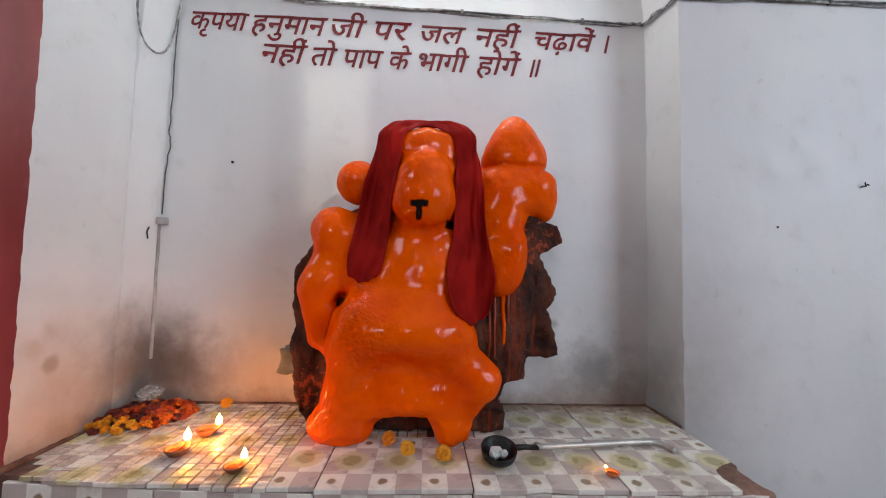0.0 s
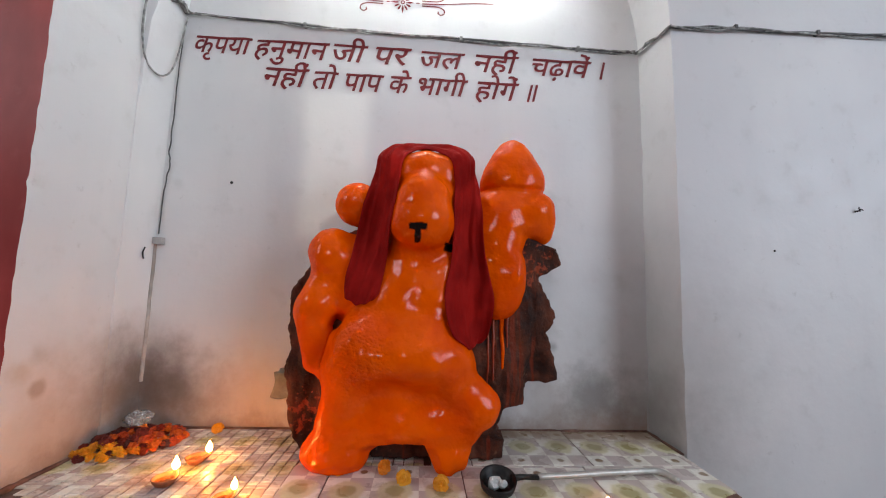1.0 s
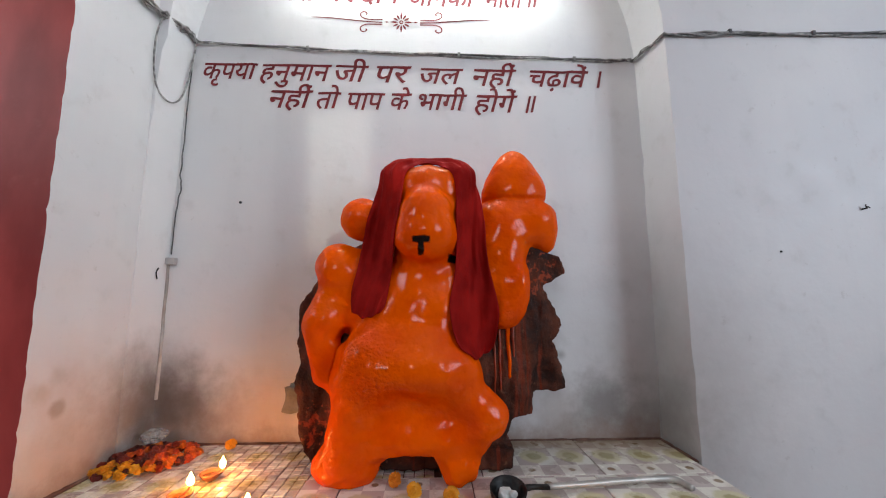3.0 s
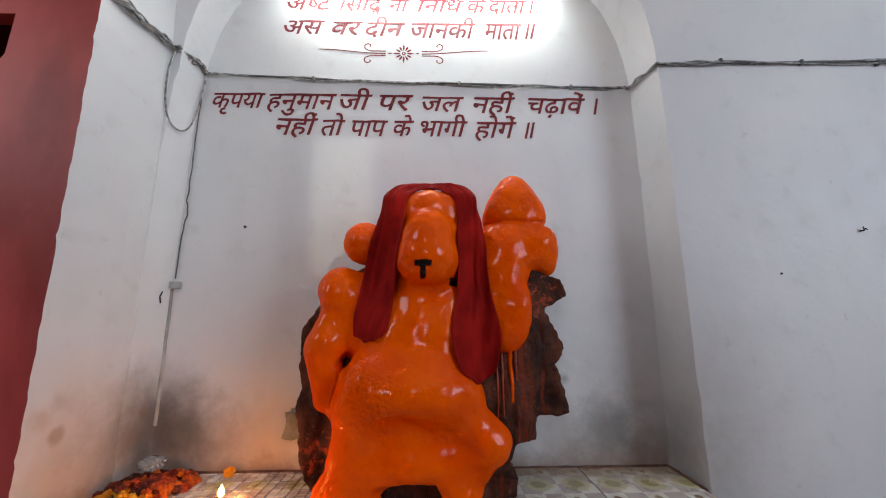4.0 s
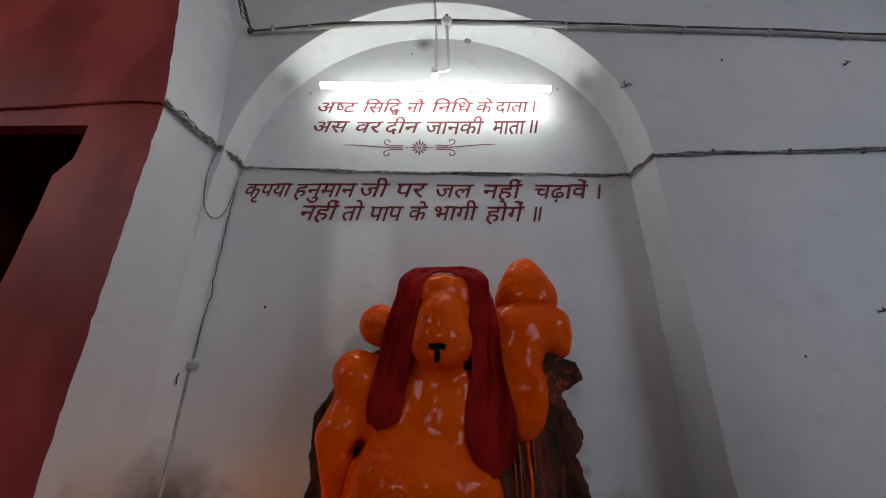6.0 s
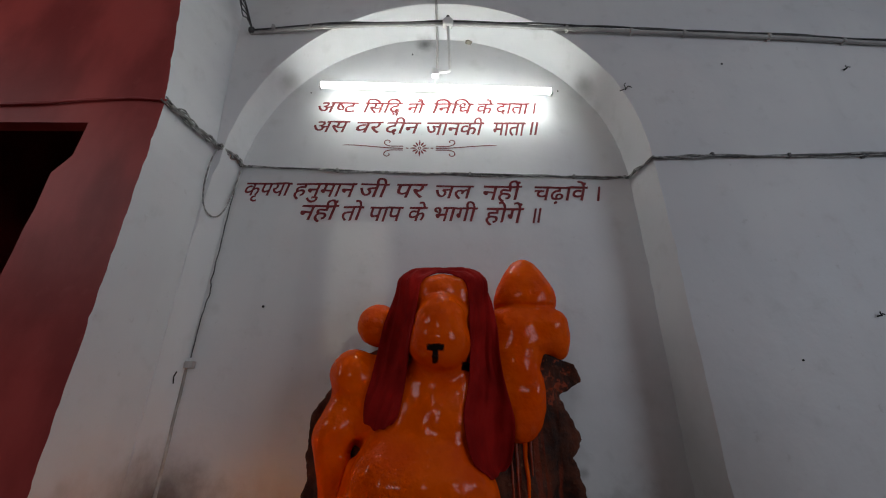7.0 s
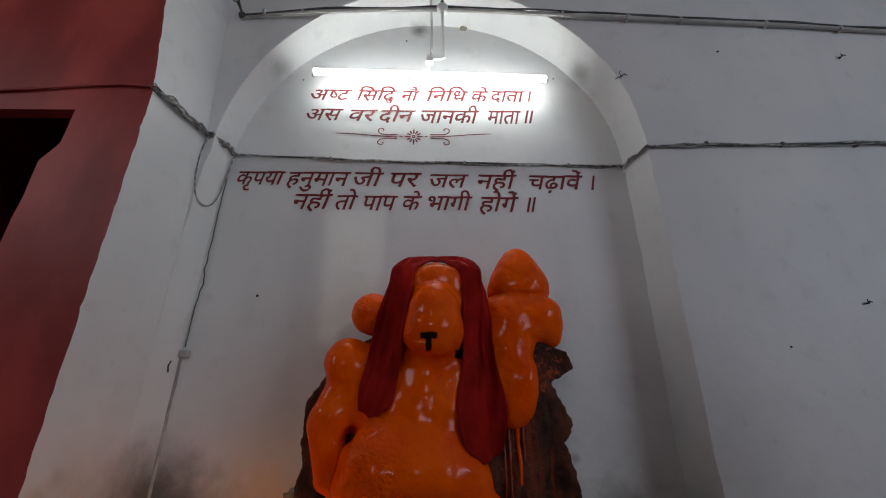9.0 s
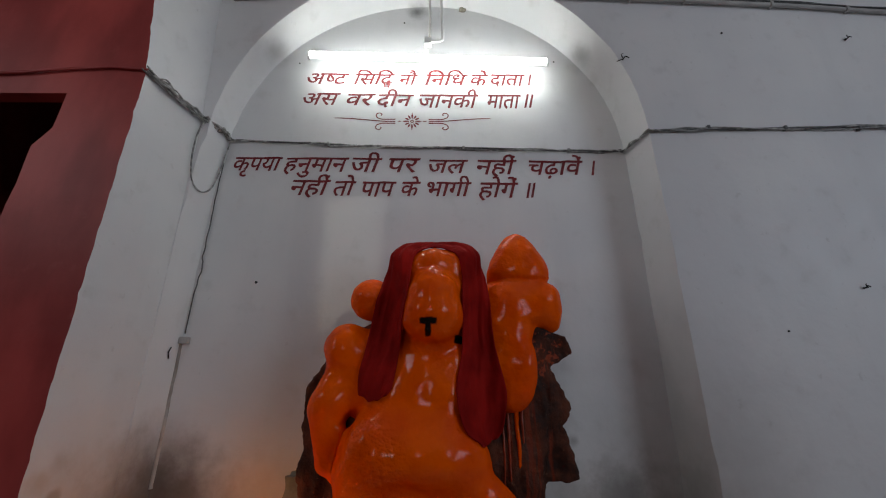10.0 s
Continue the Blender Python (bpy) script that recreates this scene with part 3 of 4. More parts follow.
def statue():
    shapes = [
        # trunk
        blob(0.075, -0.225, 0.600, 0.165, 0.130, 0.200), blob(0.050, -0.262, 0.475, 0.170, 0.120, 0.125, 0.06), blob(-0.120, -0.205, 0.575, 0.150, 0.118, 0.165, 0.05),
        blob(0.240, -0.165, 0.600, 0.135, 0.095, 0.200, 0.04), blob(0.095, -0.330, 0.520, 0.050, 0.030, 0.055, 0.05),
        # raised arm, its hand and the mound that it carries
        limb((0.355, -0.210, 0.760), (0.362, -0.245, 0.520), 0.080, 0.062, 0.05), blob(0.325, -0.190, 0.640, 0.105, 0.090, 0.170, 0.06), blob(0.400, -0.270, 0.590, 0.035, 0.045, 0.085, 0.04, 12), blob(0.395, -0.205, 0.820, 0.110, 0.092, 0.096, 0.05), blob(0.330, -0.195, 0.800, 0.090, 0.088, 0.120, 0.05),
        blob(0.487, -0.215, 0.838, 0.072, 0.080, 0.078, 0.04), blob(0.518, -0.205, 0.785, 0.042, 0.062, 0.062, 0.03),
        blob(0.412, -0.195, 0.948, 0.121, 0.076, 0.100, 0.010), blob(0.404, -0.192, 1.000, 0.074, 0.066, 0.118, 0.07),
        # arm that rests on the thigh
        blob(-0.222, -0.235, 0.655, 0.082, 0.100, 0.092, 0.03), limb((-0.240, -0.245, 0.560), (-0.262, -0.262, 0.495), 0.060, 0.069, 0.03),
        limb((-0.266, -0.268, 0.460), (-0.252, -0.285, 0.315), 0.064, 0.036, 0.03), limb((-0.250, -0.29, 0.310), (-0.222, -0.30, 0.285), 0.030, 0.020, 0.02),
        # head: ear, skull, brow and long muzzle that overhangs the chest
        blob(-0.154, -0.215, 0.842, 0.077, 0.070, 0.080, 0.02), blob(0.085, -0.235, 0.885, 0.158, 0.135, 0.142, 0.02), blob(0.010, -0.245, 0.945, 0.085, 0.105, 0.082, 0.03), blob(0.168, -0.245, 0.950, 0.080, 0.105, 0.082, 0.03),
        blob(0.080, -0.315, 0.942, 0.078, 0.072, 0.072, 0.03), blob(0.078, -0.345, 0.815, 0.092, 0.108, 0.112, 0.014), blob(0.079, -0.350, 0.752, 0.104, 0.106, 0.070, 0.05),
        # lap and thighs
        blob(-0.102, -0.318, 0.350, 0.094, 0.118, 0.120, 0.07), blob(0.060, -0.320, 0.340, 0.190, 0.135, 0.095, 0.08),
        limb((0.080, -0.325, 0.345), (0.290, -0.332, 0.192), 0.095, 0.046, 0.08),
        # skirt, hem and feet
        limb((-0.135, -0.335, 0.280), (-0.168, -0.320, 0.090), 0.070, 0.066, 0.05), blob(-0.165, -0.300, 0.040, 0.100, 0.088, 0.066, 0.03), blob(-0.215, -0.305, 0.050, 0.045, 0.060, 0.050, 0.02),
        limb((0.262, -0.325, 0.190), (0.195, -0.305, 0.065), 0.068, 0.055, 0.05), blob(0.180, -0.300, 0.035, 0.064, 0.084, 0.055, 0.03),
        blob(0.040, -0.255, 0.190, 0.215, 0.115, 0.130, 0.05), limb((-0.080, -0.322, 0.125), (0.150, -0.318, 0.120), 0.052, 0.050, 0.06),
    ]
    hollows = [blob(-0.188, -0.320, 0.442, 0.020, 0.090, 0.026, 0.015, 30), blob(0.452, -0.300, 0.738, 0.034, 0.050, 0.018, 0.02, 20), blob(0.045, -0.475, 0.200, 0.140, 0.095, 0.060, 0.08)]
    bm = soft_body(shapes, hollows, 0.0065)
    for v in bm.verts:
        v.co += noise.noise_vector(v.co * 5) * 0.008 + noise.noise_vector(v.co * 13) * 0.004 + noise.noise_vector(v.co * 30) * 0.0026
        if v.co.z < 0.16:
            v.co += noise.noise_vector(v.co * 30) * 0.008 * (1 - v.co.z / 0.16)
        # crease under the mound
        if v.co.x > 0.29 and v.co.y < -0.12:
            g = abs(v.co.z - 0.918 - 0.003 * math.sin(v.co.x * 40))
            if g < 0.009:
                v.co.y += 0.014 * (1 - g / 0.009)
        # ridge of the brow over the muzzle
        g = v.co.z - 0.922 + 5.0 * (v.co.x - 0.082) ** 2
        if abs(v.co.x - 0.082) < 0.095 and v.co.y < -0.3 and -0.05 < g < 0.010:
            v.co.y -= 0.011 * (1 - g / 0.010 if g > 0 else 1 + g / 0.05)
        # the hem lifts between the feet
        v.co.z = max(v.co.z, 0.001, (0.082 + 0.010 * noise.noise(Vector((v.co.x * 25, v.co.y * 8, 1)))) * min(1.0, max(0.0, min((v.co.x + 0.080) / 0.05, (0.148 - v.co.x) / 0.04))))
    return thing("statue", bm, M_ORANGE, "seated stone idol under thick glossy vermilion paint", "statue", smooth=True)


STATUE = statue()


def stone_slab():
    """The rough brown stone that the figure is carved out of."""
    rim = [(-0.307, 0.620), (-0.356, 0.547), (-0.367, 0.428), (-0.351, 0.330), (-0.370, 0.271), (-0.347, 0.193), (-0.337, 0.097), (-0.306, 0.010),
           (0.330, 0.010), (0.345, 0.06), (0.377, 0.157), (0.448, 0.161), (0.458, 0.245), (0.556, 0.246), (0.556, 0.323), (0.528, 0.414),
           (0.563, 0.465), (0.517, 0.557), (0.506, 0.608), (0.583, 0.651), (0.568, 0.713), (0.463, 0.742), (0.30, 0.80), (0.0, 0.80), (-0.2, 0.74)]
    bm = bmesh.new()
    f = bm.faces.new([bm.verts.new((x, -0.235, z)) for x, z in rim])
    made = bmesh.ops.extrude_face_region(bm, geom=[f])["geom"]
    for v in made:
        if isinstance(v, bmesh.types.BMVert):
            v.co.y = -0.03
    bmesh.ops.recalc_face_normals(bm, faces=bm.faces)
    box(bm, 0.18, 0.375, -0.27, -0.06, 0.002, 0.07)
    box(bm, -0.06, 0.30, -0.26, -0.06, 0.002, 0.066)
    out = fused(bm, 0.010, 2)
    for v in out.verts:
        n = noise.noise(Vector((v.co.x * 14, v.co.y * 14, v.co.z * 5))) * 0.020
        n += noise.noise(Vector((v.co.x * 45, v.co.y * 30, v.co.z * 14))) * 0.008
        v.co.y += n * 1.3
        v.co.x += noise.noise(v.co * 22) * 0.012 + noise.noise(v.co * 55) * 0.007
        v.co.z = max(v.co.z + noise.noise(v.co * 24 + Vector((5, 0, 0))) * 0.008, 0.001)
        v.co.y = min(v.co.y, -0.012)
    return thing("stone_slab", out, M_ROCK, "rough dark brown stone slab standing behind the idol", "stone", smooth=True)


SLAB = stone_slab()


def paint_runs():
    """Vermilion that has dripped from the raised arm down the stone."""
    for x, top, low, r in ((0.366, 0.475, 0.290, 0.010), (0.338, 0.460, 0.250, 0.006), (0.385, 0.480, 0.360, 0.006), (0.318, 0.440, 0.200, 0.005)):
        pts = []
        for k in range(24):
            z = top + (low - top) * k / 23
            hit, place, _n, _k = SLAB.ray_cast(Vector((x, -1.0, z)), Vector((0, 1, 0)))
            pts.append((x + 0.004 * noise.noise(Vector((z * 14, x * 40, 1))), (place.y if hit else -0.235) + 0.001, z))
        ys = [sum(p[1] for p in pts[max(0, i - 2):i + 3]) / len(pts[max(0, i - 2):i + 3]) for i in range(len(pts))]
        bm = tube(bmesh.new(), [(p[0], min(y, p[1]) - 0.001, p[2]) for p, y in zip(pts, ys)], [r * (1 - 0.55 * i / 23) for i in range(22)] + [r * 0.6, r * 0.2], 8)
        part("paint_run", bm, M_ORANGE if r > 0.009 else M_RUN, SLAB, "dried run of vermilion paint", True)


def green_stone():
    bm = bmesh.new()
    box(bm, -0.440, -0.32, -0.13, -0.05, 0.150, 0.240)
    out = fused(bm, 0.008, 3)
    for v in out.verts:
        v.co += noise.noise_vector(v.co * 18) * 0.016
        v.co.z = max(v.co.z, 0.001)
        v.co.y = min(v.co.y, -0.01)
    return part("side_stone", out, M_GREY_ROCK, SLAB, "grey-green weathered shoulder of the stone", True)




def scarf():
    """A red cloth laid over the head, with both ends hanging down in front."""
    # centre, half width, and the way towards its outer edge
    spine = [((-0.112, -0.40, 0.498), 0.048, (-1, 0, 0)), ((-0.104, -0.40, 0.560), 0.058, (-1, 0, 0.05)), ((-0.090, -0.40, 0.640), 0.058, (-1, 0, 0.10)), ((-0.076, -0.40, 0.756), 0.056, (-1, 0, 0.15)),
             ((-0.056, -0.38, 0.870), 0.056, (-1, 0.2, 0.25)), ((-0.034, -0.34, 0.975), 0.056, (-0.9, 0.7, 0.35)), ((0.012, -0.31, 1.030), 0.056, (-0.5, 1, 0.25)), ((0.088, -0.30, 1.045), 0.054, (0, 1, 0.15)),
             ((0.166, -0.31, 1.038), 0.054, (0.4, 1, 0.2)), ((0.216, -0.34, 0.975), 0.054, (0.9, 0.7, 0.35)), ((0.232, -0.37, 0.850), 0.052, (1, 0.2, 0.15)), ((0.234, -0.38, 0.731), 0.052, (1, 0, 0)),
             ((0.240, -0.38, 0.627), 0.064, (1, 0, -0.05)), ((0.240, -0.38, 0.524), 0.084, (1, 0, -0.05)), ((0.246, -0.38, 0.430), 0.072, (1, 0, -0.12)), ((0.254, -0.37, 0.366), 0.040, (1, 0, -0.15))]
    steps = 9
    centre = curve_points([s[0] for s in spine], steps)
    outer = curve_points([s[2] for s in spine], steps)
    half = [p.x for p in curve_points([(s[1], 0, 0) for s in spine], steps)]
    rows, across = len(centre), 30
    flat, pull = [], []
    for i, c in enumerate(centre):
        o, s = outer[i].normalized(), i * 0.014
        for j in range(across + 1):
            u = j / across * 2 - 1
            p = c + o * (u * half[i] * (1 + 0.08 * noise.noise(Vector((s * 4, 4, 4 + 3 * (u > 0))))))
            if i in (0, rows - 1):
                p.z += 0.006 * noise.noise(Vector((u * 2.5, i * 0.2, 9)))
            p.z += 0.022 * u * u * max(0.0, 1 - min(i, rows - 1 - i) / 6)
            flat.append(p)
            pull.append(min(1.0, max(0.0, (0.975 - c.z) / 0.06)))
    # hanging parts lie against the figure, the crown is laid over it
    tail = np.zeros((rows, across + 1))
    for n, p in enumerate(flat):
        hit, place, _n, _k = STATUE.ray_cast(Vector((p.x, -1.0, p.z)), Vector((0, 1, 0)))
        tail[n // (across + 1), n % (across + 1)] = place.y if hit and place.y < -0.245 else -0.245
    low = tail.copy()
    for _ in range(60):
        soft = low.copy()
        soft[1:-1] = (low[:-2] + low[2:] + 2 * low[1:-1]) / 4
        soft[:, 1:-1] = (soft[:, :-2] + soft[:, 2:] + 2 * soft[:, 1:-1]) / 4
        low = np.minimum(tail, soft)
    bm = bmesh.new()
    grid = []
    for i in range(rows):
        g, s = [], i * 0.014
        for j in range(across + 1):
            n, u = i * (across + 1) + j, j / across * 2 - 1
            drift = 0.35 * math.sin(s * 4.0) + 0.5 * s
            fold = 0.009 * (1 + math.sin(9.0 * (u + drift))) * (0.4 + 0.6 * abs(noise.noise(Vector((u * 1.5, s * 3, 2))))) + 0.010 * abs(noise.noise(Vector((u * 2.6 + s, s * 4.0, 5)))) + 0.003 * noise.noise(Vector((u * 9, s * 9, 8)))
            hang = Vector((flat[n].x, low[i, j] - 0.006 - fold * 0.9, flat[n].z))
            p = flat[n].copy()
            for _ in range(2):
                hit, place, normal, _k = STATUE.closest_point_on_mesh(p)
                rise = min(1.0, (u + 1) * 1.6)
                p = place + normal * (0.004 + 0.014 * rise + fold * (0.15 + 0.75 * rise))
            g.append(bm.verts.new(p.lerp(hang, pull[n])))
        grid.append(g)
    for a, b in zip(grid, grid[1:]):
        for j in range(across):
            bm.faces.new((a[j], a[j + 1], b[j + 1], b[j]))
    bmesh.ops.smooth_vert(bm, verts=bm.verts, factor=0.3, use_axis_x=True, use_axis_y=True, use_axis_z=True)
    bmesh.ops.recalc_face_normals(bm, faces=bm.faces)
    ob = thing("scarf", bm, M_CLOTH, "deep red cotton scarf draped over the idol's head", "scarf", smooth=True)
    s = ob.modifiers.new("thick", "SOLIDIFY")
    s.thickness = 0.003
    return ob


scarf()
paint_runs()
green_stone()


# ---- tube light, conduit and cables ----
def tube_light():
    base = holder("tube_light", (0.042, -0.12, 2.092), "lit white fluorescent tube hung before the niche wall", "lamp")
    part("lit_tube", tube(bmesh.new(), [(-0.596, 0, 0.018), (0.596, 0, -0.018)], 0.016, 16), M_TUBE, base, "glowing white tube", True)
    part("tie_rod", tube(bmesh.new(), [(-0.598, 0.004, -0.002), (-0.2, 0.003, -0.022), (0.598, 0.004, -0.042)], 0.0024, 6), M_PVC, base, "thin rod under the tube")
    for x in (-0.601, 0.601):
        part("end_cap", box(bmesh.new(), x - 0.006, x + 0.006, -0.014, 0.016, -0.030 * x - 0.022, -0.030 * x + 0.017, 0.004), M_PVC, base)
    return base


def bracket():
    base = holder("lamp_bracket", (0.104, -0.24, 2.41), "white round junction box with a bent plastic arm", "junction box")
    bm = lathe(bmesh.new(), [(0.024, -0.02), (0.028, -0.016), (0.028, 0.014), (0.022, 0.020)], 20)
    bmesh.ops.rotate(bm, verts=bm.verts, matrix=Euler((radians(90), 0, 0)).to_matrix())
    part("round_box", bm, M_PVC, base, "", True)
    part("top_plug", tube(bmesh.new(), [(0, 0, 0.02), (0, 0, 0.05)], 0.009, 10), M_IRON, base, "", True)
    arm = [(0, 0, -0.02), (0.002, 0.008, -0.06), (0.012, 0.084, -0.205), (0.010, 0.092, -0.228), (-0.006, 0.095, -0.233), (-0.062, 0.096, -0.237)]
    part("bent_arm", tube(bmesh.new(), arm, 0.008, 10), M_PVC, base, "", True)
    part("terminal_block", box(bmesh.new(), -0.082, -0.046, 0.080, 0.112, -0.262, -0.222, 0.004), M_PVC, base)
    part("hanger", tube(bmesh.new(), [(-0.064, 0.105, -0.258), (-0.064, 0.118, -0.306)], 0.004, 6), M_PVC, base)
    return base


def strands(bm, pts, count, r, spread, seed):
    """Loosely twisted cables along one line."""
    line = curve_points(pts, 10)
    for c in range(count):
        tube(bm, [p + noise.noise_vector(Vector((i * 0.16, seed + c * 7.3, c))) * spread for i, p in enumerate(line)], r, 5)


def cables():
    base = holder("cable_bundle", (0, 0, 0), "bundle of dusty grey cables clipped along the walls", "cable")
    runs = [
        ("back_run", [(-0.958, -0.014, 1.682), (-0.7, -0.010, 1.672), (-0.3, -0.010, 1.652), (0.05, -0.010, 1.646), (0.5, -0.010, 1.634), (0.85, -0.010, 1.628), (1.008, -0.014, 1.626)], 4),
        ("right_reveal_run", [(1.008, -0.014, 1.626), (1.010, -0.10, 1.612), (1.020, -0.232, 1.592)], 4),
        ("right_wall_run", [(1.020, -0.232, 1.592), (1.2, -0.230, 1.598), (1.6, -0.230, 1.606), (2.0, -0.230, 1.616), (2.5, -0.230, 1.610), (3.45, -0.230, 1.60)], 4),
        ("left_reveal_run", [(-0.935, -0.016, 1.682), (-0.930, -0.07, 1.684), (-0.945, -0.13, 1.684), (-0.962, -0.185, 1.680)], 8),
        ("left_flank_run", [(-0.962, -0.170, 1.680), (-0.966, -0.25, 1.668), (-0.968, -0.38, 1.652), (-0.972, -0.507, 1.645)], 9),
    ]
    for k, (name, pts, count) in enumerate(runs):
        for c in range(count):
            bm = bmesh.new()
            strands(bm, pts, 1, 0.0031, 0.026 if "left" in name else 0.016, 3.0 * k + 7.3 * c)
            part("cable", bm, M_WIRE, base, "", True)
        bm = bmesh.new()
        strands(bm, pts, 1, 0.0045, 0.006, 50 + 3.0 * k)
        part("dark_cable", bm, M_WIRE_DARK, base, "", True)
    bm = bmesh.new()
    strands(bm, [(-0.972, -0.507, 1.645), (-1.1, -0.508, 1.654), (-1.27, -0.508, 1.645), (-1.6, -0.508, 1.622), (-2.7, -0.508, 1.60)], 3, 0.004, 0.006, 90)
    part("painted_run", bm, M_RED, base, "cables painted over in red", True)
    # clips that hold the run to the wall
    for x in (-0.45, 0.22, 0.74):
        z = 1.646 - 0.02 * x + 0.006 * (x < -0.2)
        part("clip", box(bmesh.new(), x - 0.006, x + 0.006, -0.020, -0.001, z - 0.010, z + 0.008, 0.002), M_WIRE, base)
    for x in (1.28, 1.62, 1.95, 2.3):
        part("clip", box(bmesh.new(), x - 0.006, x + 0.006, -0.240, -0.221, 1.598, 1.616, 0.002), M_WIRE_DARK, base)
    # slack loop on the flank beside the niche
    loop = [(-0.966, -0.175, 1.675), (-0.974, -0.190, 1.58), (-0.976, -0.186, 1.46), (-0.973, -0.158, 1.375), (-0.962, -0.105, 1.350), (-0.950, -0.06, 1.390), (-0.944, -0.03, 1.50), (-0.935, -0.014, 1.66)]
    part("slack_loop", tube(bmesh.new(), curve_points(loop, 10), 0.0035, 6), M_WIRE, base, "", True)
    drop = [(-0.950, -0.008, 1.66), (-0.953, -0.008, 1.40), (-0.954, -0.008, 1.22), (-0.957, -0.008, 1.08), (-0.950, -0.008, 1.02), (-0.962, -0.008, 0.92), (-0.964, -0.010, 0.74)]
    line = [p + Vector((noise.noise(Vector((i * 0.35, 3, 3))) * 0.004, 0, 0)) for i, p in enumerate(curve_points(drop, 8))]
    part("corner_drop", tube(bmesh.new(), line, 0.0026, 5), M_WIRE_DARK, base, "", True)
    return base


def socket_box():
    base = holder("wall_socket", (-0.955, -0.012, 0.712), "small grimy plastic outlet in the niche corner", "socket")
    part("case", box(bmesh.new(), -0.022, 0.014, -0.014, 0.010, -0.014, 0.014, 0.003), M_PIPE, base)
    part("stray_lead", tube(bmesh.new(), [(-0.018, -0.05, -0.03), (-0.022, -0.055, -0.05), (-0.020, -0.05, -0.075)], 0.0025, 5), M_IRON, base)


def corner_casing():
    """A narrow cable casing, whitewashed over, in the corner of the niche."""
    bm = bmesh.new()
    zs = [0.17 + k * 0.54 / 40 for k in range(41)]
    for z0, z1 in zip(zs, zs[1:]):
        a, b = wobble(z0, 31.0, 0.003), wobble(z1, 31.0, 0.003)
        lo = [bm.verts.new((x + a, y, z0)) for x, y in ((-0.982, 0.0), (-0.982, -0.008), (-0.977, -0.011), (-0.972, -0.008), (-0.972, 0.0))]
        hi = [bm.verts.new((x + b, y, z1)) for x, y in ((-0.982, 0.0), (-0.982, -0.008), (-0.977, -0.011), (-0.972, -0.008), (-0.972, 0.0))]
        for k in range(4):
            bm.faces.new((lo[k], lo[k + 1], hi[k + 1], hi[k]))
    bmesh.ops.remove_doubles(bm, verts=bm.verts, dist=0.0005)
    return thing("cable_casing", bm, M_CASING, "narrow whitewashed cable casing in the niche corner", "casing", smooth=True)


def conduit():
    base = holder("conduit", (0, -0.235, 2.40), "painted grey conduit with loose cables across the arch", "conduit")
    line = curve_points([(-0.955, 0.06, 0.012), (-0.5, 0.02, 0.014), (0.1, 0, 0.008), (0.7, 0, -0.020), (1.3, 0.001, -0.050), (1.9, 0.001, -0.082), (2.4, 0.001, -0.118), (3.45, 0, -0.15)], 8)
    part("pipe", tube(bmesh.new(), line, 0.010, 10), M_PIPE, base, "", True)
    bm = bmesh.new()
    strands(bm, [p + Vector((0, -0.006, 0.016)) for p in line[::8]], 2, 0.004, 0.010, 31)
    part("loose_cable", bm, M_WIRE_DARK, base, "", True)
    for x in (-0.82, -0.62, 0.72, 1.05, 1.32, 1.75, 2.12):
        p = min(line, key=lambda q: abs(q.x - x))
        part("saddle", box(bmesh.new(), x - 0.007, x + 0.007, p.y - 0.013, min(p.y + 0.03, 0.014 - 0.0), p.z - 0.015, p.z + 0.014, 0.003), M_PIPE, base)
    bm = bmesh.new()
    for k in range(5):
        a = Vector((-0.945, 0.055, 0.02))
        b = Vector((-0.985, -0.02 - 0.03 * k, 0.10 + 0.03 * k))
        tube(bm, curve_points([a, (a + b) / 2 + Vector((0.004 * k + 0.004, -0.006, -0.008 * k)), b, b + Vector((-0.03, -0.10, 0.40))], 6), 0.0032, 5)
    part("corner_cables", bm, M_WIRE_DARK, base, "", True)
    part("corner_knot", box(bmesh.new(), -0.962, -0.932, 0.035, 0.066, 0.005, 0.035, 0.008), M_WIRE_DARK, base)
    top = ARCH_Z + RISE_BACK
    front = ARCH_Z + RISE_FRONT - 2.40
    up = [(0.045, 0.228, -0.08), (0.045, 0.228, top - 2.40 - 0.035), (0.044, 0.218, top - 2.40 - 0.008), (0.040, 0.04, front - 0.016), (0.038, 0.030, front + 0.01), (0.038, 0.030, 0.69)]
    part("riser", tube(bmesh.new(), up, 0.007, 8), M_PIPE, base, "", True)
    return base


tube_light()
bracket()
cables()
socket_box()
corner_casing()
conduit()


# ---- painted lettering ----
def glyphs(bm, text, x, size=(1.0, 1.0), drop=0.0, cut=None):
    """Adds the outline of some characters at x; returns where they end."""
    data = bpy.data.curves.new("letters", "FONT")
    data.body, data.resolution_u, data.offset = text, 4, 0.011
    ob = new("letters", data)
    bpy.context.view_layer.update()
    me = bpy.data.meshes.new_from_object(ob.evaluated_get(bpy.context.evaluated_depsgraph_get()))
    bpy.data.objects.remove(ob)
    one = bmesh.new()
    one.from_mesh(me)
    bpy.data.meshes.remove(me)
    if cut:
        bmesh.ops.bisect_plane(one, geom=one.verts[:] + one.edges[:] + one.faces[:], plane_co=(cut, 0, 0), plane_no=(1, 0, 0), clear_outer=True)
    end = max(v.co.x for v in one.verts) * size[0]
    bmesh.ops.transform(one, matrix=Matrix.LocRotScale((x, drop, 0), None, (*size, 1)), verts=one.verts)
    tmp = bpy.data.meshes.new("tmp")
    one.to_mesh(tmp)
    one.free()
    bm.from_mesh(tmp)
    bpy.data.meshes.remove(tmp)
    return x + end


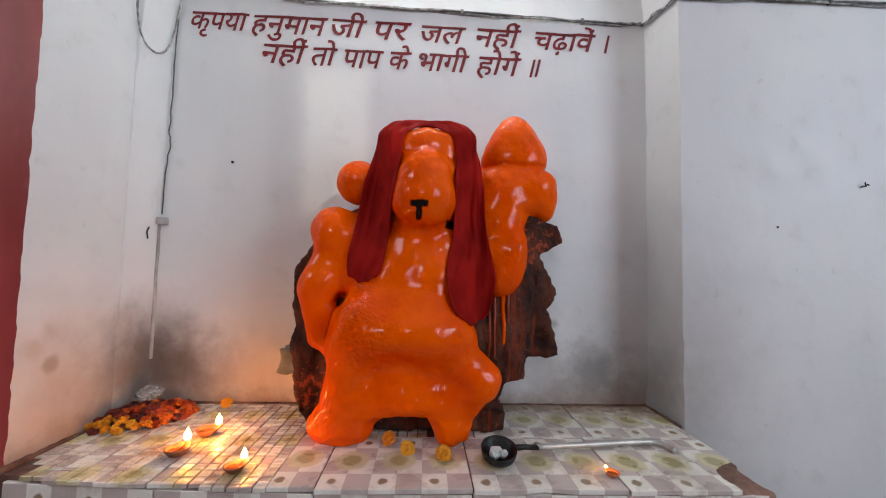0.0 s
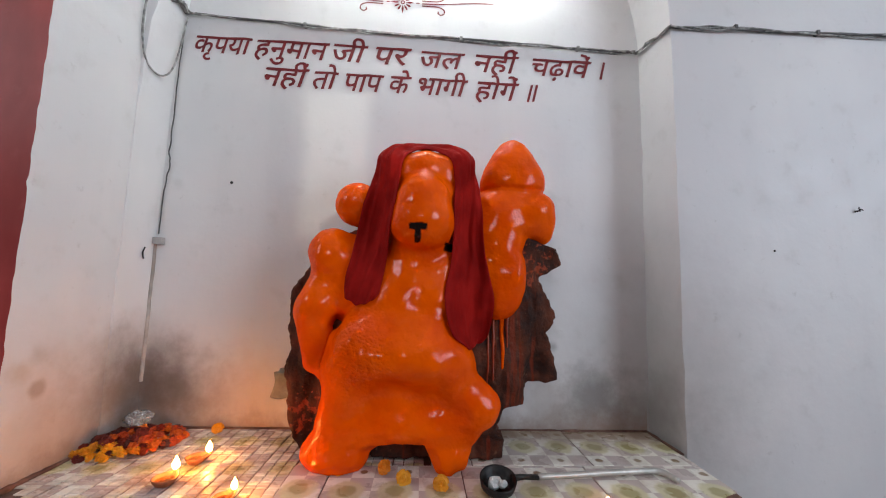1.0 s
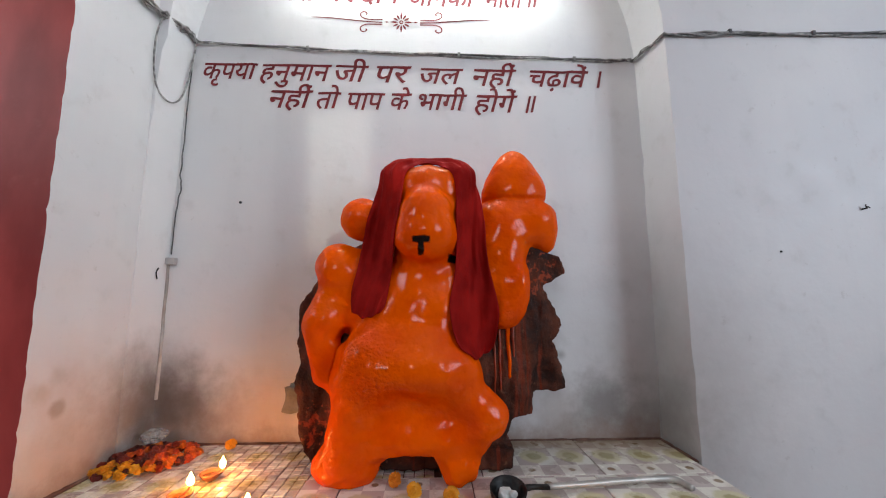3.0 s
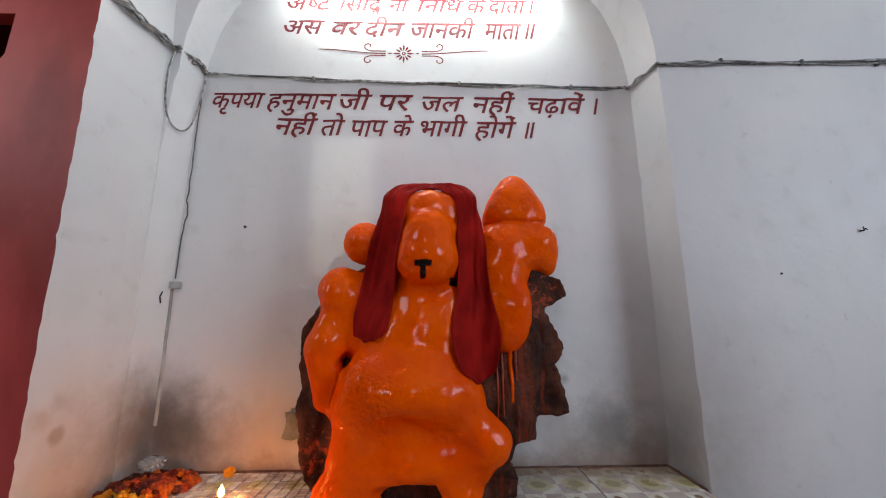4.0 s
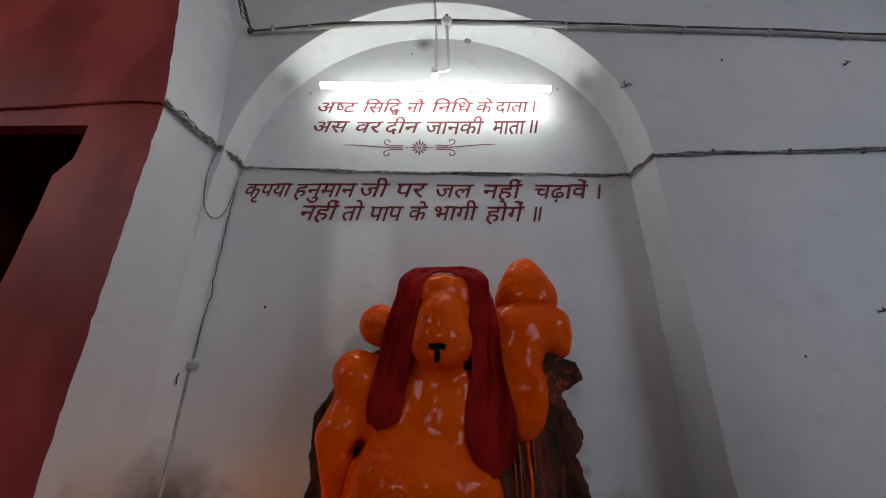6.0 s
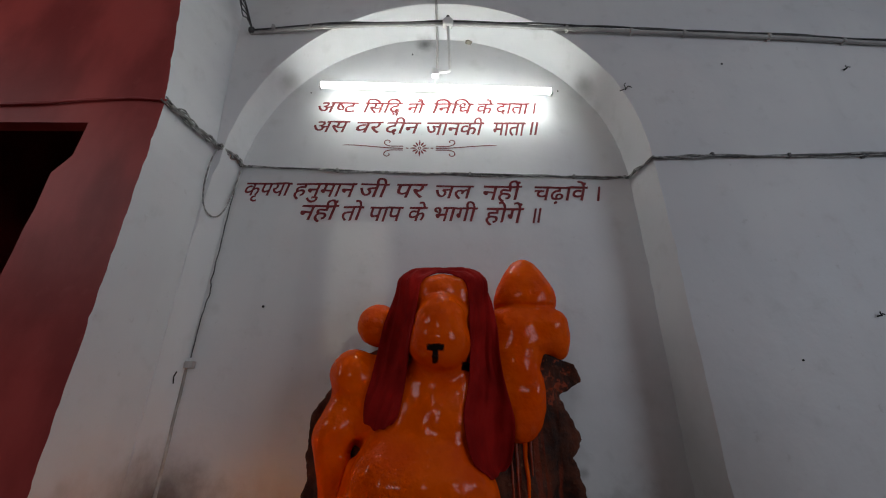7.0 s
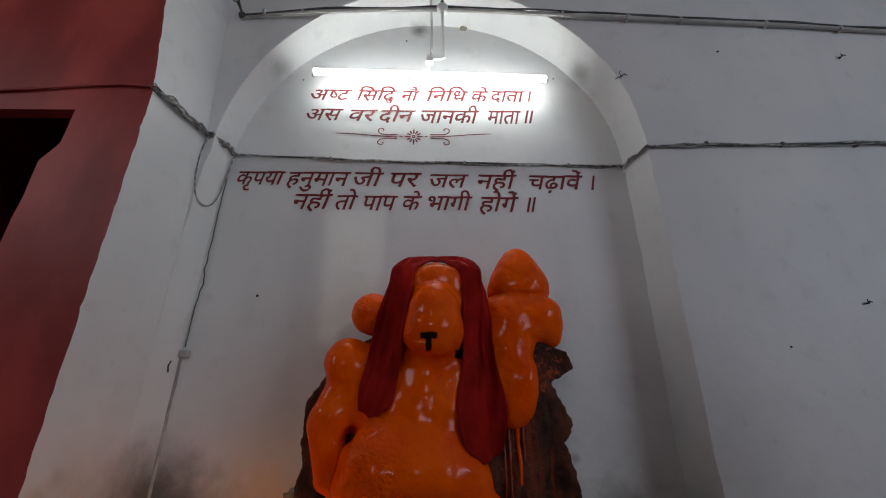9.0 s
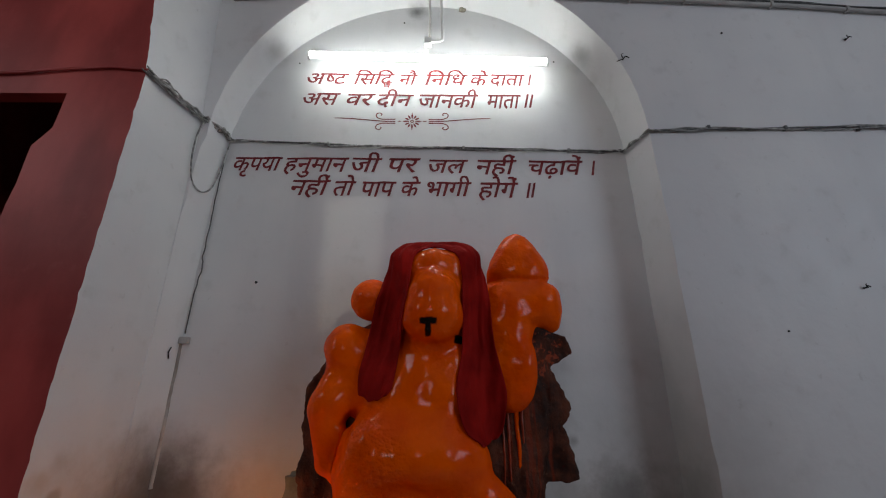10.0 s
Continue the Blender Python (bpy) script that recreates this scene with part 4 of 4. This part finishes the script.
def word(parent, pieces, x0, x1, top, base):
    """One brush-lettered word between x0 and x1, its head line at the height top."""
    bm = bmesh.new()
    x = 0.0
    for p in pieces if isinstance(pieces, list) else [pieces]:
        x = glyphs(bm, p, x) - 0.012 if isinstance(p, str) else glyphs(bm, p[0], x + p[1], *p[2:])
    tall = (top - base) / 0.60
    for v in bm.verts:
        v.co.x += 0.26 * v.co.y
    lo, hi = min(v.co.x for v in bm.verts), max(v.co.x for v in bm.verts)
    for v in bm.verts:
        u, h = (v.co.x - lo) / (hi - lo), v.co.y
        px, pz = x0 + u * (x1 - x0), base + h * tall
        shake = noise.noise_vector(Vector((px * 60, 2, pz * 60))) * 0.0012
        v.co = (px + shake.x, -0.0022, pz + shake.y + 0.002 * math.sin(px * 70))
    # overlapping strokes lie one over the other, like coats of paint
    left, layer = set(bm.verts), 0
    while left:
        stack, island = [left.pop()], []
        while stack:
            v = stack.pop()
            island.append(v)
            for e in v.link_edges:
                o = e.other_vert(v)
                if o in left:
                    left.remove(o)
                    stack.append(o)
        for v in island:
            v.co.y -= 0.0003 * (layer % 9)
        layer += 1
    for f in bm.faces:
        f.normal_update()
        if f.normal.y > 0:
            f.normal_flip()
    me = mesh_of("word", bm, M_LETTER)
    ob = new("word", me)
    ob.parent = parent


LINES = [
    ("red hand-painted top line of a couplet on the wall", [
        (["अ", ("ष", 0.0, (1, 1), 0.0, 0.40), "ट"], -0.603, -0.380, 2.100, 2.034), ([("िसिद", 0.0), ("ध", -0.36, (0.60, 0.50), -0.20)], -0.353, -0.137, 2.097, 2.032),
        ("नौ", -0.110, -0.015, 2.095, 2.031), ("िनिध", 0.023, 0.251, 2.096, 2.029), ("के", 0.266, 0.361, 2.096, 2.028), ("दाता", 0.372, 0.557, 2.098, 2.030), ("।", 0.568, 0.591, 2.100, 2.031)]),
    ("red hand-painted second line of a couplet on the wall", [
        ("अस", -0.611, -0.415, 1.971, 1.903), ("वर", -0.383, -0.233, 1.968, 1.899), ("दीन", -0.223, -0.032, 1.966, 1.895), ("जानकी", -0.005, 0.305, 1.965, 1.888),
        ("माता", 0.349, 0.527, 1.968, 1.886), ("॥", 0.539, 0.594, 1.970, 1.890)]),
    ("red hand-painted upper line of a notice on the wall", [
        ("कृपया", -0.902, -0.666, 1.587, 1.516), ("हनुमान", -0.655, -0.342, 1.585, 1.514), ("जी", -0.328, -0.179, 1.585, 1.512), ("पर", -0.147, 0.009, 1.583, 1.512),
        ("जल", 0.049, 0.241, 1.578, 1.506), ("नहीं", 0.284, 0.481, 1.575, 1.503), ("चढ़ावें", 0.538, 0.807, 1.574, 1.501), ("।", 0.841, 0.869, 1.575, 1.498)]),
    ("red hand-painted lower line of a notice on the wall", [
        ("नहीं", -0.608, -0.420, 1.461, 1.388), ("तो", -0.405, -0.297, 1.457, 1.385), ("पाप", -0.269, -0.105, 1.456, 1.382), ("के", -0.081, 0.013, 1.454, 1.383),
        ("भागी", 0.042, 0.257, 1.455, 1.383), ("होगें", 0.290, 0.482, 1.451, 1.378), ("॥", 0.515, 0.566, 1.450, 1.378)]),
]
for label, words in LINES:
    line = holder("painted_lettering", (0, 0, 0), label, "lettering", "lines of writing on the niche wall")
    for w in words:
        word(line, *w)


def ornament():
    base = holder("painted_ornament", (-0.040, -0.0022, 1.803), "painted maroon flower with scrolled lines on the wall", "ornament")
    bm = bmesh.new()
    for k in range(12):
        a = 2 * math.pi * k / 12
        long = 0.052 if k % 3 == 0 else 0.042
        pts = [(math.cos(a) * r, math.sin(a) * r) for r in (0.016, 0.024, 0.034, long)]
        ribbon(bm, pts, (0.003, 0.008, 0.009, 0.001))
    part("petals", bm, M_LETTER, base)
    bm = bmesh.new()
    ribbon(bm, [(0.007 * math.cos(a), 0.007 * math.sin(a)) for a in [2 * math.pi * k / 16 for k in range(17)]], [0.005] * 17)
    part("centre_ring", bm, M_LETTER, base)
    for s in (-1, 1):
        bm = bmesh.new()
        ribbon(bm, [(s * x, 0.0) for x in (0.055, 0.065, 0.075)], (0.001, 0.007, 0.001))
        ribbon(bm, [(s * (0.085 + 0.32 * u), 0.002 + 0.020 * math.sin(u * 2.2) * u * 1.0 - 0.004 * (1 - u)) for u in [k / 20 for k in range(21)]], [0.0055] * 18 + [0.005, 0.004, 0.001])
        for side in (-1, 1):
            pts = [(0.085, side * 0.012), (0.12, side * 0.012), (0.155, side * 0.013), (0.180, side * 0.024), (0.183, side * 0.042), (0.168, side * 0.050), (0.156, side * 0.042), (0.160, side * 0.034)]
            line = [(s * p.x, p.y) for p in curve_points([(*q, 0) for q in pts], 5)]
            ribbon(bm, line, [0.0055] * (len(line) - 1) + [0.003])
        part("scroll", bm, M_LETTER, base)


ornament()


# ---- small things on the walls ----
def wall_bits():
    for x, y, z, r in ((-0.705, 0.0, 0.962, 0.006), (1.397, -0.22, 0.73, 0.004), (1.474, -0.22, 2.157, 0.005), (-0.655, 0.0, 2.17, 0.004), (0.72, 0.0, 2.19, 0.004), (-0.10, 0.0, 2.46, 0.005)):
        bm = lathe(bmesh.new(), [(r, 0.0), (r * 0.9, 0.003), (r * 0.4, 0.004)], 10)
        bmesh.ops.rotate(bm, verts=bm.verts, matrix=Euler((radians(90), 0, 0)).to_matrix())
        ob = thing("nail", bm, M_IRON, "small dark nail driven flush into the plaster", "nail", "nails flush in the plaster")
        ob.location = (x, y, z)
    for x, y, z, s in ((1.734, -0.222, 0.893, 0.012), (2.07, -0.222, 2.12, 0.015), (0.966, -0.214, 1.991, 0.028)):
        bm = bmesh.new()
        tube(bm, curve_points([(-s, -0.004, -s * 0.3), (0, -0.012, 0), (s * 0.5, -0.010, s * 0.6), (s, -0.014, 0.1 * s)], 5), 0.0022, 5)
        tube(bm, [(0, 0.004, 0), (0, -0.014, 0)], 0.003, 6)
        tube(bm, curve_points([(0, -0.012, 0), (-s * 0.2, -0.012, s * 0.8), (s * 0.1, -0.01, s * 1.2)], 5), 0.002, 5)
        ob = thing("nail", bm, M_IRON, "rusty nail with a scrap of wire in the wall", "nail", "nails with wire scraps")
        ob.location = (x, y, z)
    bm = bmesh.new()
    ball(bm, 0.225, -0.012, 2.548, 0.018, 0.014, 0.009)
    ball(bm, 0.24, -0.012, 2.545, 0.011, 0.012, 0.008)
    out = fused(bm, 0.003, 2)
    ruffle(out, 60, 0.004)
    thing("mud_nest", out, M_GREY_ROCK, "small grey wasp nest under the arch", "nest", smooth=True)


wall_bits()


# ---- offerings on the altar ----
def marigold(seed, material):
    """A ruffled flower head: rings of small curled petals."""
    rnd = random.Random(seed)
    bm = bmesh.new()
    for ring, (count, r, lift, size) in enumerate(((11, 0.016, 0.006, 0.011), (10, 0.013, 0.011, 0.010), (8, 0.009, 0.015, 0.009), (5, 0.004, 0.017, 0.007))):
        for k in range(count):
            a = 2 * math.pi * (k + 0.5 * ring) / count + rnd.uniform(-0.15, 0.15)
            o, t = Vector((math.cos(a), math.sin(a), 0)), Vector((-math.sin(a), math.cos(a), 0))
            base = o * (r * 0.25) + Vector((0, 0, lift * 0.5))
            mid = o * (r * 0.8) + Vector((0, 0, lift + rnd.uniform(-0.001, 0.002)))
            tip = o * (r * 1.15) + Vector((0, 0, lift + rnd.uniform(-0.004, 0.002)))
            w = size * rnd.uniform(0.45, 0.6)
            v = [bm.verts.new(p) for p in (base, mid - t * w, mid + t * w, tip - t * w * 0.7 + Vector((0, 0, 0.002)), tip + t * w * 0.7)]
            bm.faces.new((v[0], v[1], v[2]))
            bm.faces.new((v[1], v[3], v[4], v[2]))
    lathe(bm, [(0.004, 0.0), (0.010, 0.003), (0.012, 0.008), (0.004, 0.013)], 8)
    return mesh_of("marigold", bm, material)


YELLOW = [marigold(k, M_YELLOW) for k in range(3)]
ORANGE = [marigold(k + 5, M_ORANGE_FL) for k in range(3)]
MAROON = [marigold(k + 9, M_MAROON_FL) for k in range(3)]


def put_flower(meshes, place, size, label, group, rnd, tip=25):
    ob = tagged(new("marigold", rnd.choice(meshes)), label, "flower", group)
    ob.matrix_world = pose(*place, rnd.uniform(-tip, tip), rnd.uniform(-tip, tip), rnd.uniform(0, 360)) @ Matrix.Scale(size, 4)


def flowers():
    rnd = random.Random(4)
    for x, y, turn in ((-0.142, -0.352, 50), (-0.006, -0.350, 55), (0.053, -0.408, 75), (0.157, -0.440, 65)):
        ob = tagged(new("marigold", rnd.choice(YELLOW)), "single orange-yellow marigold head lying before the idol", "flower", "loose marigolds")
        ob.matrix_world = pose(x, y, 0.014, turn, rnd.uniform(-20, 20), rnd.uniform(-30, 30)) @ Matrix.Scale(1.25, 4)
    ob = tagged(new("marigold", YELLOW[0]), "single yellow marigold head near the back wall", "flower", "loose marigolds")
    ob.matrix_world = pose(-0.655, -0.045, 0.012, 45, 0, 20) @ Matrix.Scale(1.15, 4)
    for k in range(150):
        a, r = rnd.uniform(0, 2 * math.pi), math.sqrt(rnd.random())
        x, y = -0.872 + 0.125 * r * math.cos(a), -0.160 + 0.135 * r * math.sin(a)
        x += 0.25 * (y + 0.16)
        if x < -0.985 + 0.0 or y > -0.02:
            continue
        heap = 0.045 * (1 - r * r) + 0.004
        z = heap * (0.35 + 0.65 * (k / 150))
        front, right = y < -0.235, x > -0.83
        pick = rnd.random()
        if front and pick < 0.75 or (x < -0.9 and y > -0.12 and pick < 0.3):
            m, label = YELLOW, "yellow marigold head on the garland heap"
        elif right and pick < 0.6 or pick < 0.15:
            m, label = ORANGE, "orange marigold head on the garland heap"
        else:
            m, label = MAROON, "wilted dark red flower head on the garland heap"
        put_flower(m, (x, y, z), rnd.uniform(0.75, 1.15), label, "flowers of the garland heap", rnd, 40)


flowers()


def plastic_bag():
    bm = bmesh.new()
    bmesh.ops.create_icosphere(bm, subdivisions=4, radius=1)
    for v in bm.verts:
        d = 1 + 0.30 * noise.noise(v.co * 2.2) + 0.14 * noise.noise(v.co * 6)
        ridge = 0.06 * abs(noise.noise(v.co * 4 + Vector((3, 3, 3))))
        v.co = v.co * (d + ridge)
        v.co = Vector((v.co.x * 0.040, v.co.y * 0.032, v.co.z * 0.024 + 0.026))
    ob = thing("plastic_bag", bm, M_PLASTIC, "crumpled clear plastic bag on the flower heap", "bag", smooth=True)
    ob.location = (-0.885, -0.130, 0.052)


plastic_bag()


def diya(place, turn, size, clay, group="burning clay lamps", label="small burning clay oil lamp on the tiles", fire=1.0):
    base = holder("oil_lamp", place, label, "oil lamp", group)
    base.rotation_euler = (0, 0, radians(turn))
    base.scale = (size, size, size)
    bm = lathe(bmesh.new(), [(0.012, 0.0), (0.020, 0.004), (0.029, 0.016), (0.031, 0.022), (0.028, 0.0225), (0.025, 0.015), (0.016, 0.008)], 24)
    for v in bm.verts:
        # pinched spout
        a = math.atan2(v.co.y, v.co.x)
        k = max(0.0, math.cos(a)) ** 6
        v.co.x += 0.012 * k * (v.co.z / 0.022)
        v.co.y *= 1 - 0.3 * k
        v.co += noise.noise_vector(v.co * 90) * 0.0008
    part("bowl", bm, clay, base, "", True)
    part("oil", lathe(bmesh.new(), [(0.010, 0.0125), (0.0235, 0.014), (0.001, 0.0142)], 20), M_OIL, base, "glossy amber oil")
    part("wick", tube(bmesh.new(), [(0.008, 0.004, 0.014), (0.022, 0, 0.017), (0.032, 0, 0.025), (0.033, 0, 0.031)], 0.0022, 6), M_MAROON_FL, base, "charred cotton wick")
    high = 0.026
    bm = lathe(bmesh.new(), [(r * (0.55 + 0.45 * fire), high + (h - high) * fire) for r, h in ((0.0015, 0.026), (0.0065, 0.030), (0.0095, 0.036), (0.0088, 0.043), (0.0055, 0.051), (0.0018, 0.058), (0.0003, 0.062))], 12, (0.033, 0, 0))
    part("flame", bm, M_FLAME, base, "bright yellow flame", True)
    return base


diya((-0.599, -0.425, 0.0), 80, 1.05, M_CLAY)
diya((-0.590, -0.295, 0.0), 40, 1.0, M_CLAY)
diya((-0.399, -0.512, 0.0), 60, 0.85, M_CLAY)
diya((0.605, -0.540, 0.0), 120, 0.60, M_CLAY_RED, "", "tiny red clay lamp with a low flame", 0.3)


def ladle():
    base = holder("ladle", (0.310, -0.474, 0.0), "long iron ladle with a steel handle lying on the tiles", "ladle")
    bm = lathe(bmesh.new(), [(0.014, 0.001), (0.034, 0.008), (0.044, 0.022), (0.048, 0.050), (0.045, 0.0502), (0.040, 0.023), (0.030, 0.012), (0.010, 0.007)], 28)
    bmesh.ops.transform(bm, matrix=pose(0, 0.004, 0.010, 16, 0, 0) @ Matrix.Diagonal((1.06, 1.06, 0.80, 1)), verts=bm.verts)
    part("bowl", bm, M_IRON, base, "blackened round iron bowl", True)
    part("neck", tube(bmesh.new(), [(0.042, 0.010, 0.040), (0.080, 0.030, 0.034), (0.135, 0.052, 0.022)], [0.010, 0.008, 0.008], 8), M_IRON, base, "", True)
    line = curve_points([(0.125, 0.050, 0.024), (0.25, 0.072, 0.020), (0.36, 0.090, 0.018), (0.46, 0.104, 0.016), (0.520, 0.108, 0.014), (0.545, 0.090, 0.010), (0.553, 0.060, 0.008)], 6)
    bm = tube(bmesh.new(), line, 0.0095, 8)
    part("handle", bm, M_STEEL, base, "worn grey steel handle", True)
    rnd = random.Random(8)
    for k, (x, y, s) in enumerate(((-0.008, 0.002, 0.020), (0.012, -0.010, 0.013))):
        bm = bmesh.new()
        bmesh.ops.create_icosphere(bm, subdivisions=2, radius=s)
        for v in bm.verts:
            v.co += noise.noise_vector(v.co * 60 + Vector((k * 5, 0, 0))) * s * 0.45
            v.co.z *= 0.75
        ob = thing("sugar_lump", bm, M_SUGAR, "rough white sugar lump in the ladle", "sweet", "sugar lumps in the ladle")
        ob.location = (0.310 + x, -0.478 + y, 0.034 + 0.002 * k)
        ob.rotation_euler = (rnd.random() * 3, rnd.random() * 3, rnd.random() * 3)


ladle()


# ---- altar tiles, last ----
def printed(name, pts, at, flip=False, parent=ALTAR, upright=False, swing=0.0):
    """One glazed tile with the outline pts, in its own coordinates from its corner."""
    bm = outline_slab(bmesh.new(), pts, -0.012, 0.0)
    ob = part("tile", bm, M_TILE, parent)
    ob.matrix_basis = Matrix.Translation((0, 0, -FLOOR_Z)) @ (pose(*at, 90, 0, swing) if upright else pose(*at, random.uniform(-0.25, 0.25), random.uniform(-0.2, 0.2), 0.0))
    return ob


def chipped(x0, x1, y0, y1, seed, chips=()):
    """A rectangle whose near edge is nibbled."""
    rnd = random.Random(seed)
    n = 22
    low = []
    for k in range(n + 1):
        x = x0 + (x1 - x0) * k / n
        d = rnd.uniform(0, 0.0015)
        for c, w, deep in chips:
            d += deep * max(0.0, 1 - ((x - c) / w) ** 2)
        low.append((x, y0 + d))
    return low + [(x1, y1), (x0, y1)]


def tiles():
    # near row: three and a half printed tiles
    ROW = -0.302
    near = [(-0.563, 0.276, 0.391, ()), (-0.168, 0.0, 0.391, ()), (0.227, 0.0, 0.391, ((0.18, 0.06, 0.010),)), (0.622, 0.0, 0.391, ((0.1, 0.03, 0.004),))]
    for k, (x, lo, hi, chips) in enumerate(near):
        y0 = edge_y(x + hi / 2) - 0.004
        deep = ROW - y0
        pts = chipped(lo, hi, 0.0, deep, k, chips)
        if k == 3:
            # the broken corner at the end of the altar
            pts = [p for p in pts if p[0] < 0.285 or p[1] > 0.2] 
            pts = pts[:-2] + [(0.288, 0.0), (0.292, 0.03), (0.283, 0.055), (0.290, 0.085), (0.300, 0.105), (0.318, 0.118), (0.345, 0.135), (0.385, 0.150), (0.386, deep), (0.0, deep)]
        printed("tile", pts, (x, y0, 0.0))
    for x, lo, hi in ((-0.128, 0.262, 0.391), (0.267, 0.0, 0.391), (0.662, 0.0, 0.352)):
        printed("tile", [(lo, 0.0), (hi, 0.0), (hi, 0.296), (lo, 0.296)], (x, ROW + 0.005, 0.0))
    # tiles on the upright face
    for k in range(5):
        x = -0.96 + 0.395 * k
        w = min(0.391, 0.985 - x)
        for row in range(2):
            y, swing = edge_y(x) + 0.002, math.degrees(math.atan2(edge_y(x + w) - edge_y(x), w))
            printed("tile", [(0, 0), (w, 0), (w, 0.286), (0, 0.286)], (x, y, -0.303 - 0.29 * row), upright=True, swing=swing)
    # dark grouting where the altar meets the niche
    bm = bmesh.new()
    line = [Vector((x, -0.004, 0.001 - FLOOR_Z)) for x in [-0.97 + 1.985 * k / 60 for k in range(61)]]
    line += [Vector((1.016, -0.01 - 0.21 * k / 10, 0.001 - FLOOR_Z)) for k in range(11)]
    tube(bm, line, [0.006 + 0.004 * noise.noise(Vector((k * 0.7, 1, 1))) for k in range(len(line))], 5)
    part("back_grout", bm, M_MORTAR, ALTAR, "dark crumbling grout", True)
    bm = bmesh.new()
    line = [Vector((-0.984, -0.02 - 0.50 * k / 40, 0.001 - FLOOR_Z)) for k in range(41)]
    tube(bm, line, [0.006 + 0.006 * (k / 40) ** 2 + 0.005 * noise.noise(Vector((k * 0.6, 4, 1))) for k in range(41)], 5)
    part("side_grout", bm, M_MORTAR, ALTAR, "dark crumbling grout", True)
    # bare brick under the broken corner
    bm = bmesh.new()
    box(bm, 0.895, 1.003, -0.602, -0.44, -0.16, -0.012, 0.006)
    out = fused(bm, 0.006, 2)
    ruffle(out, 30, 0.008)
    for v in out.verts:
        v.co.z -= FLOOR_Z
        if v.co.z + FLOOR_Z > -0.011:
            v.co.z = -0.011 - FLOOR_Z
    part("brick_core", out, M_BRICK, ALTAR, "bare brown brick under the broken corner", True)
    # mosaic squares, set in groups of three with darker joints
    pitch, side = 0.0325, 0.0295
    h = side / 2

    def square(deep):
        bm = bmesh.new()
        outline_slab(bm, [(-h, h - deep), (h, h - deep), (h, h), (-h, h)], -0.011, 0.0, 0.0012)
        return mesh_of("mosaic_tile", bm, M_MOSAIC)

    whole = square(side)
    rnd = random.Random(12)
    rest = bmesh.new()
    count = 0
    for j in range(19):
        y = -0.020 - j * pitch - 0.002 * (j // 3)
        for i in range(36):
            x = -0.966 + i * pitch + 0.002 * (i // 3)
            deep = min(side, y + h - edge_y(x) + 0.003)
            if deep < 0.008:
                continue
            if x + h > (0.130 if y > ROW + 0.012 else -0.2875) or x - h < side_x(0) + 0.006:
                continue
            if x < -0.925 and y < -0.44 and rnd.random() < 0.75:
                continue
            m = pose(x + rnd.uniform(-0.0008, 0.0008), y + rnd.uniform(-0.0008, 0.0008), -FLOOR_Z - 0.0005 + rnd.uniform(-0.001, 0.0005), rnd.uniform(-0.7, 0.7), rnd.uniform(-0.7, 0.7), rnd.uniform(-1.2, 1.2))
            if y > -0.215:
                tmp = whole.copy()
                tmp.transform(m)
                rest.from_mesh(tmp)
                bpy.data.meshes.remove(tmp)
                continue
            ob = new("mosaic_tile", whole if deep == side else square(deep))
            ob.parent = ALTAR
            ob.matrix_basis = m
            count += 1
    ob = part("mosaic_field", rest, M_MOSAIC_FIELD, ALTAR, "joined mosaic squares along the back wall")
    tagged(ob, kind="stuff")
    return count


tiles()
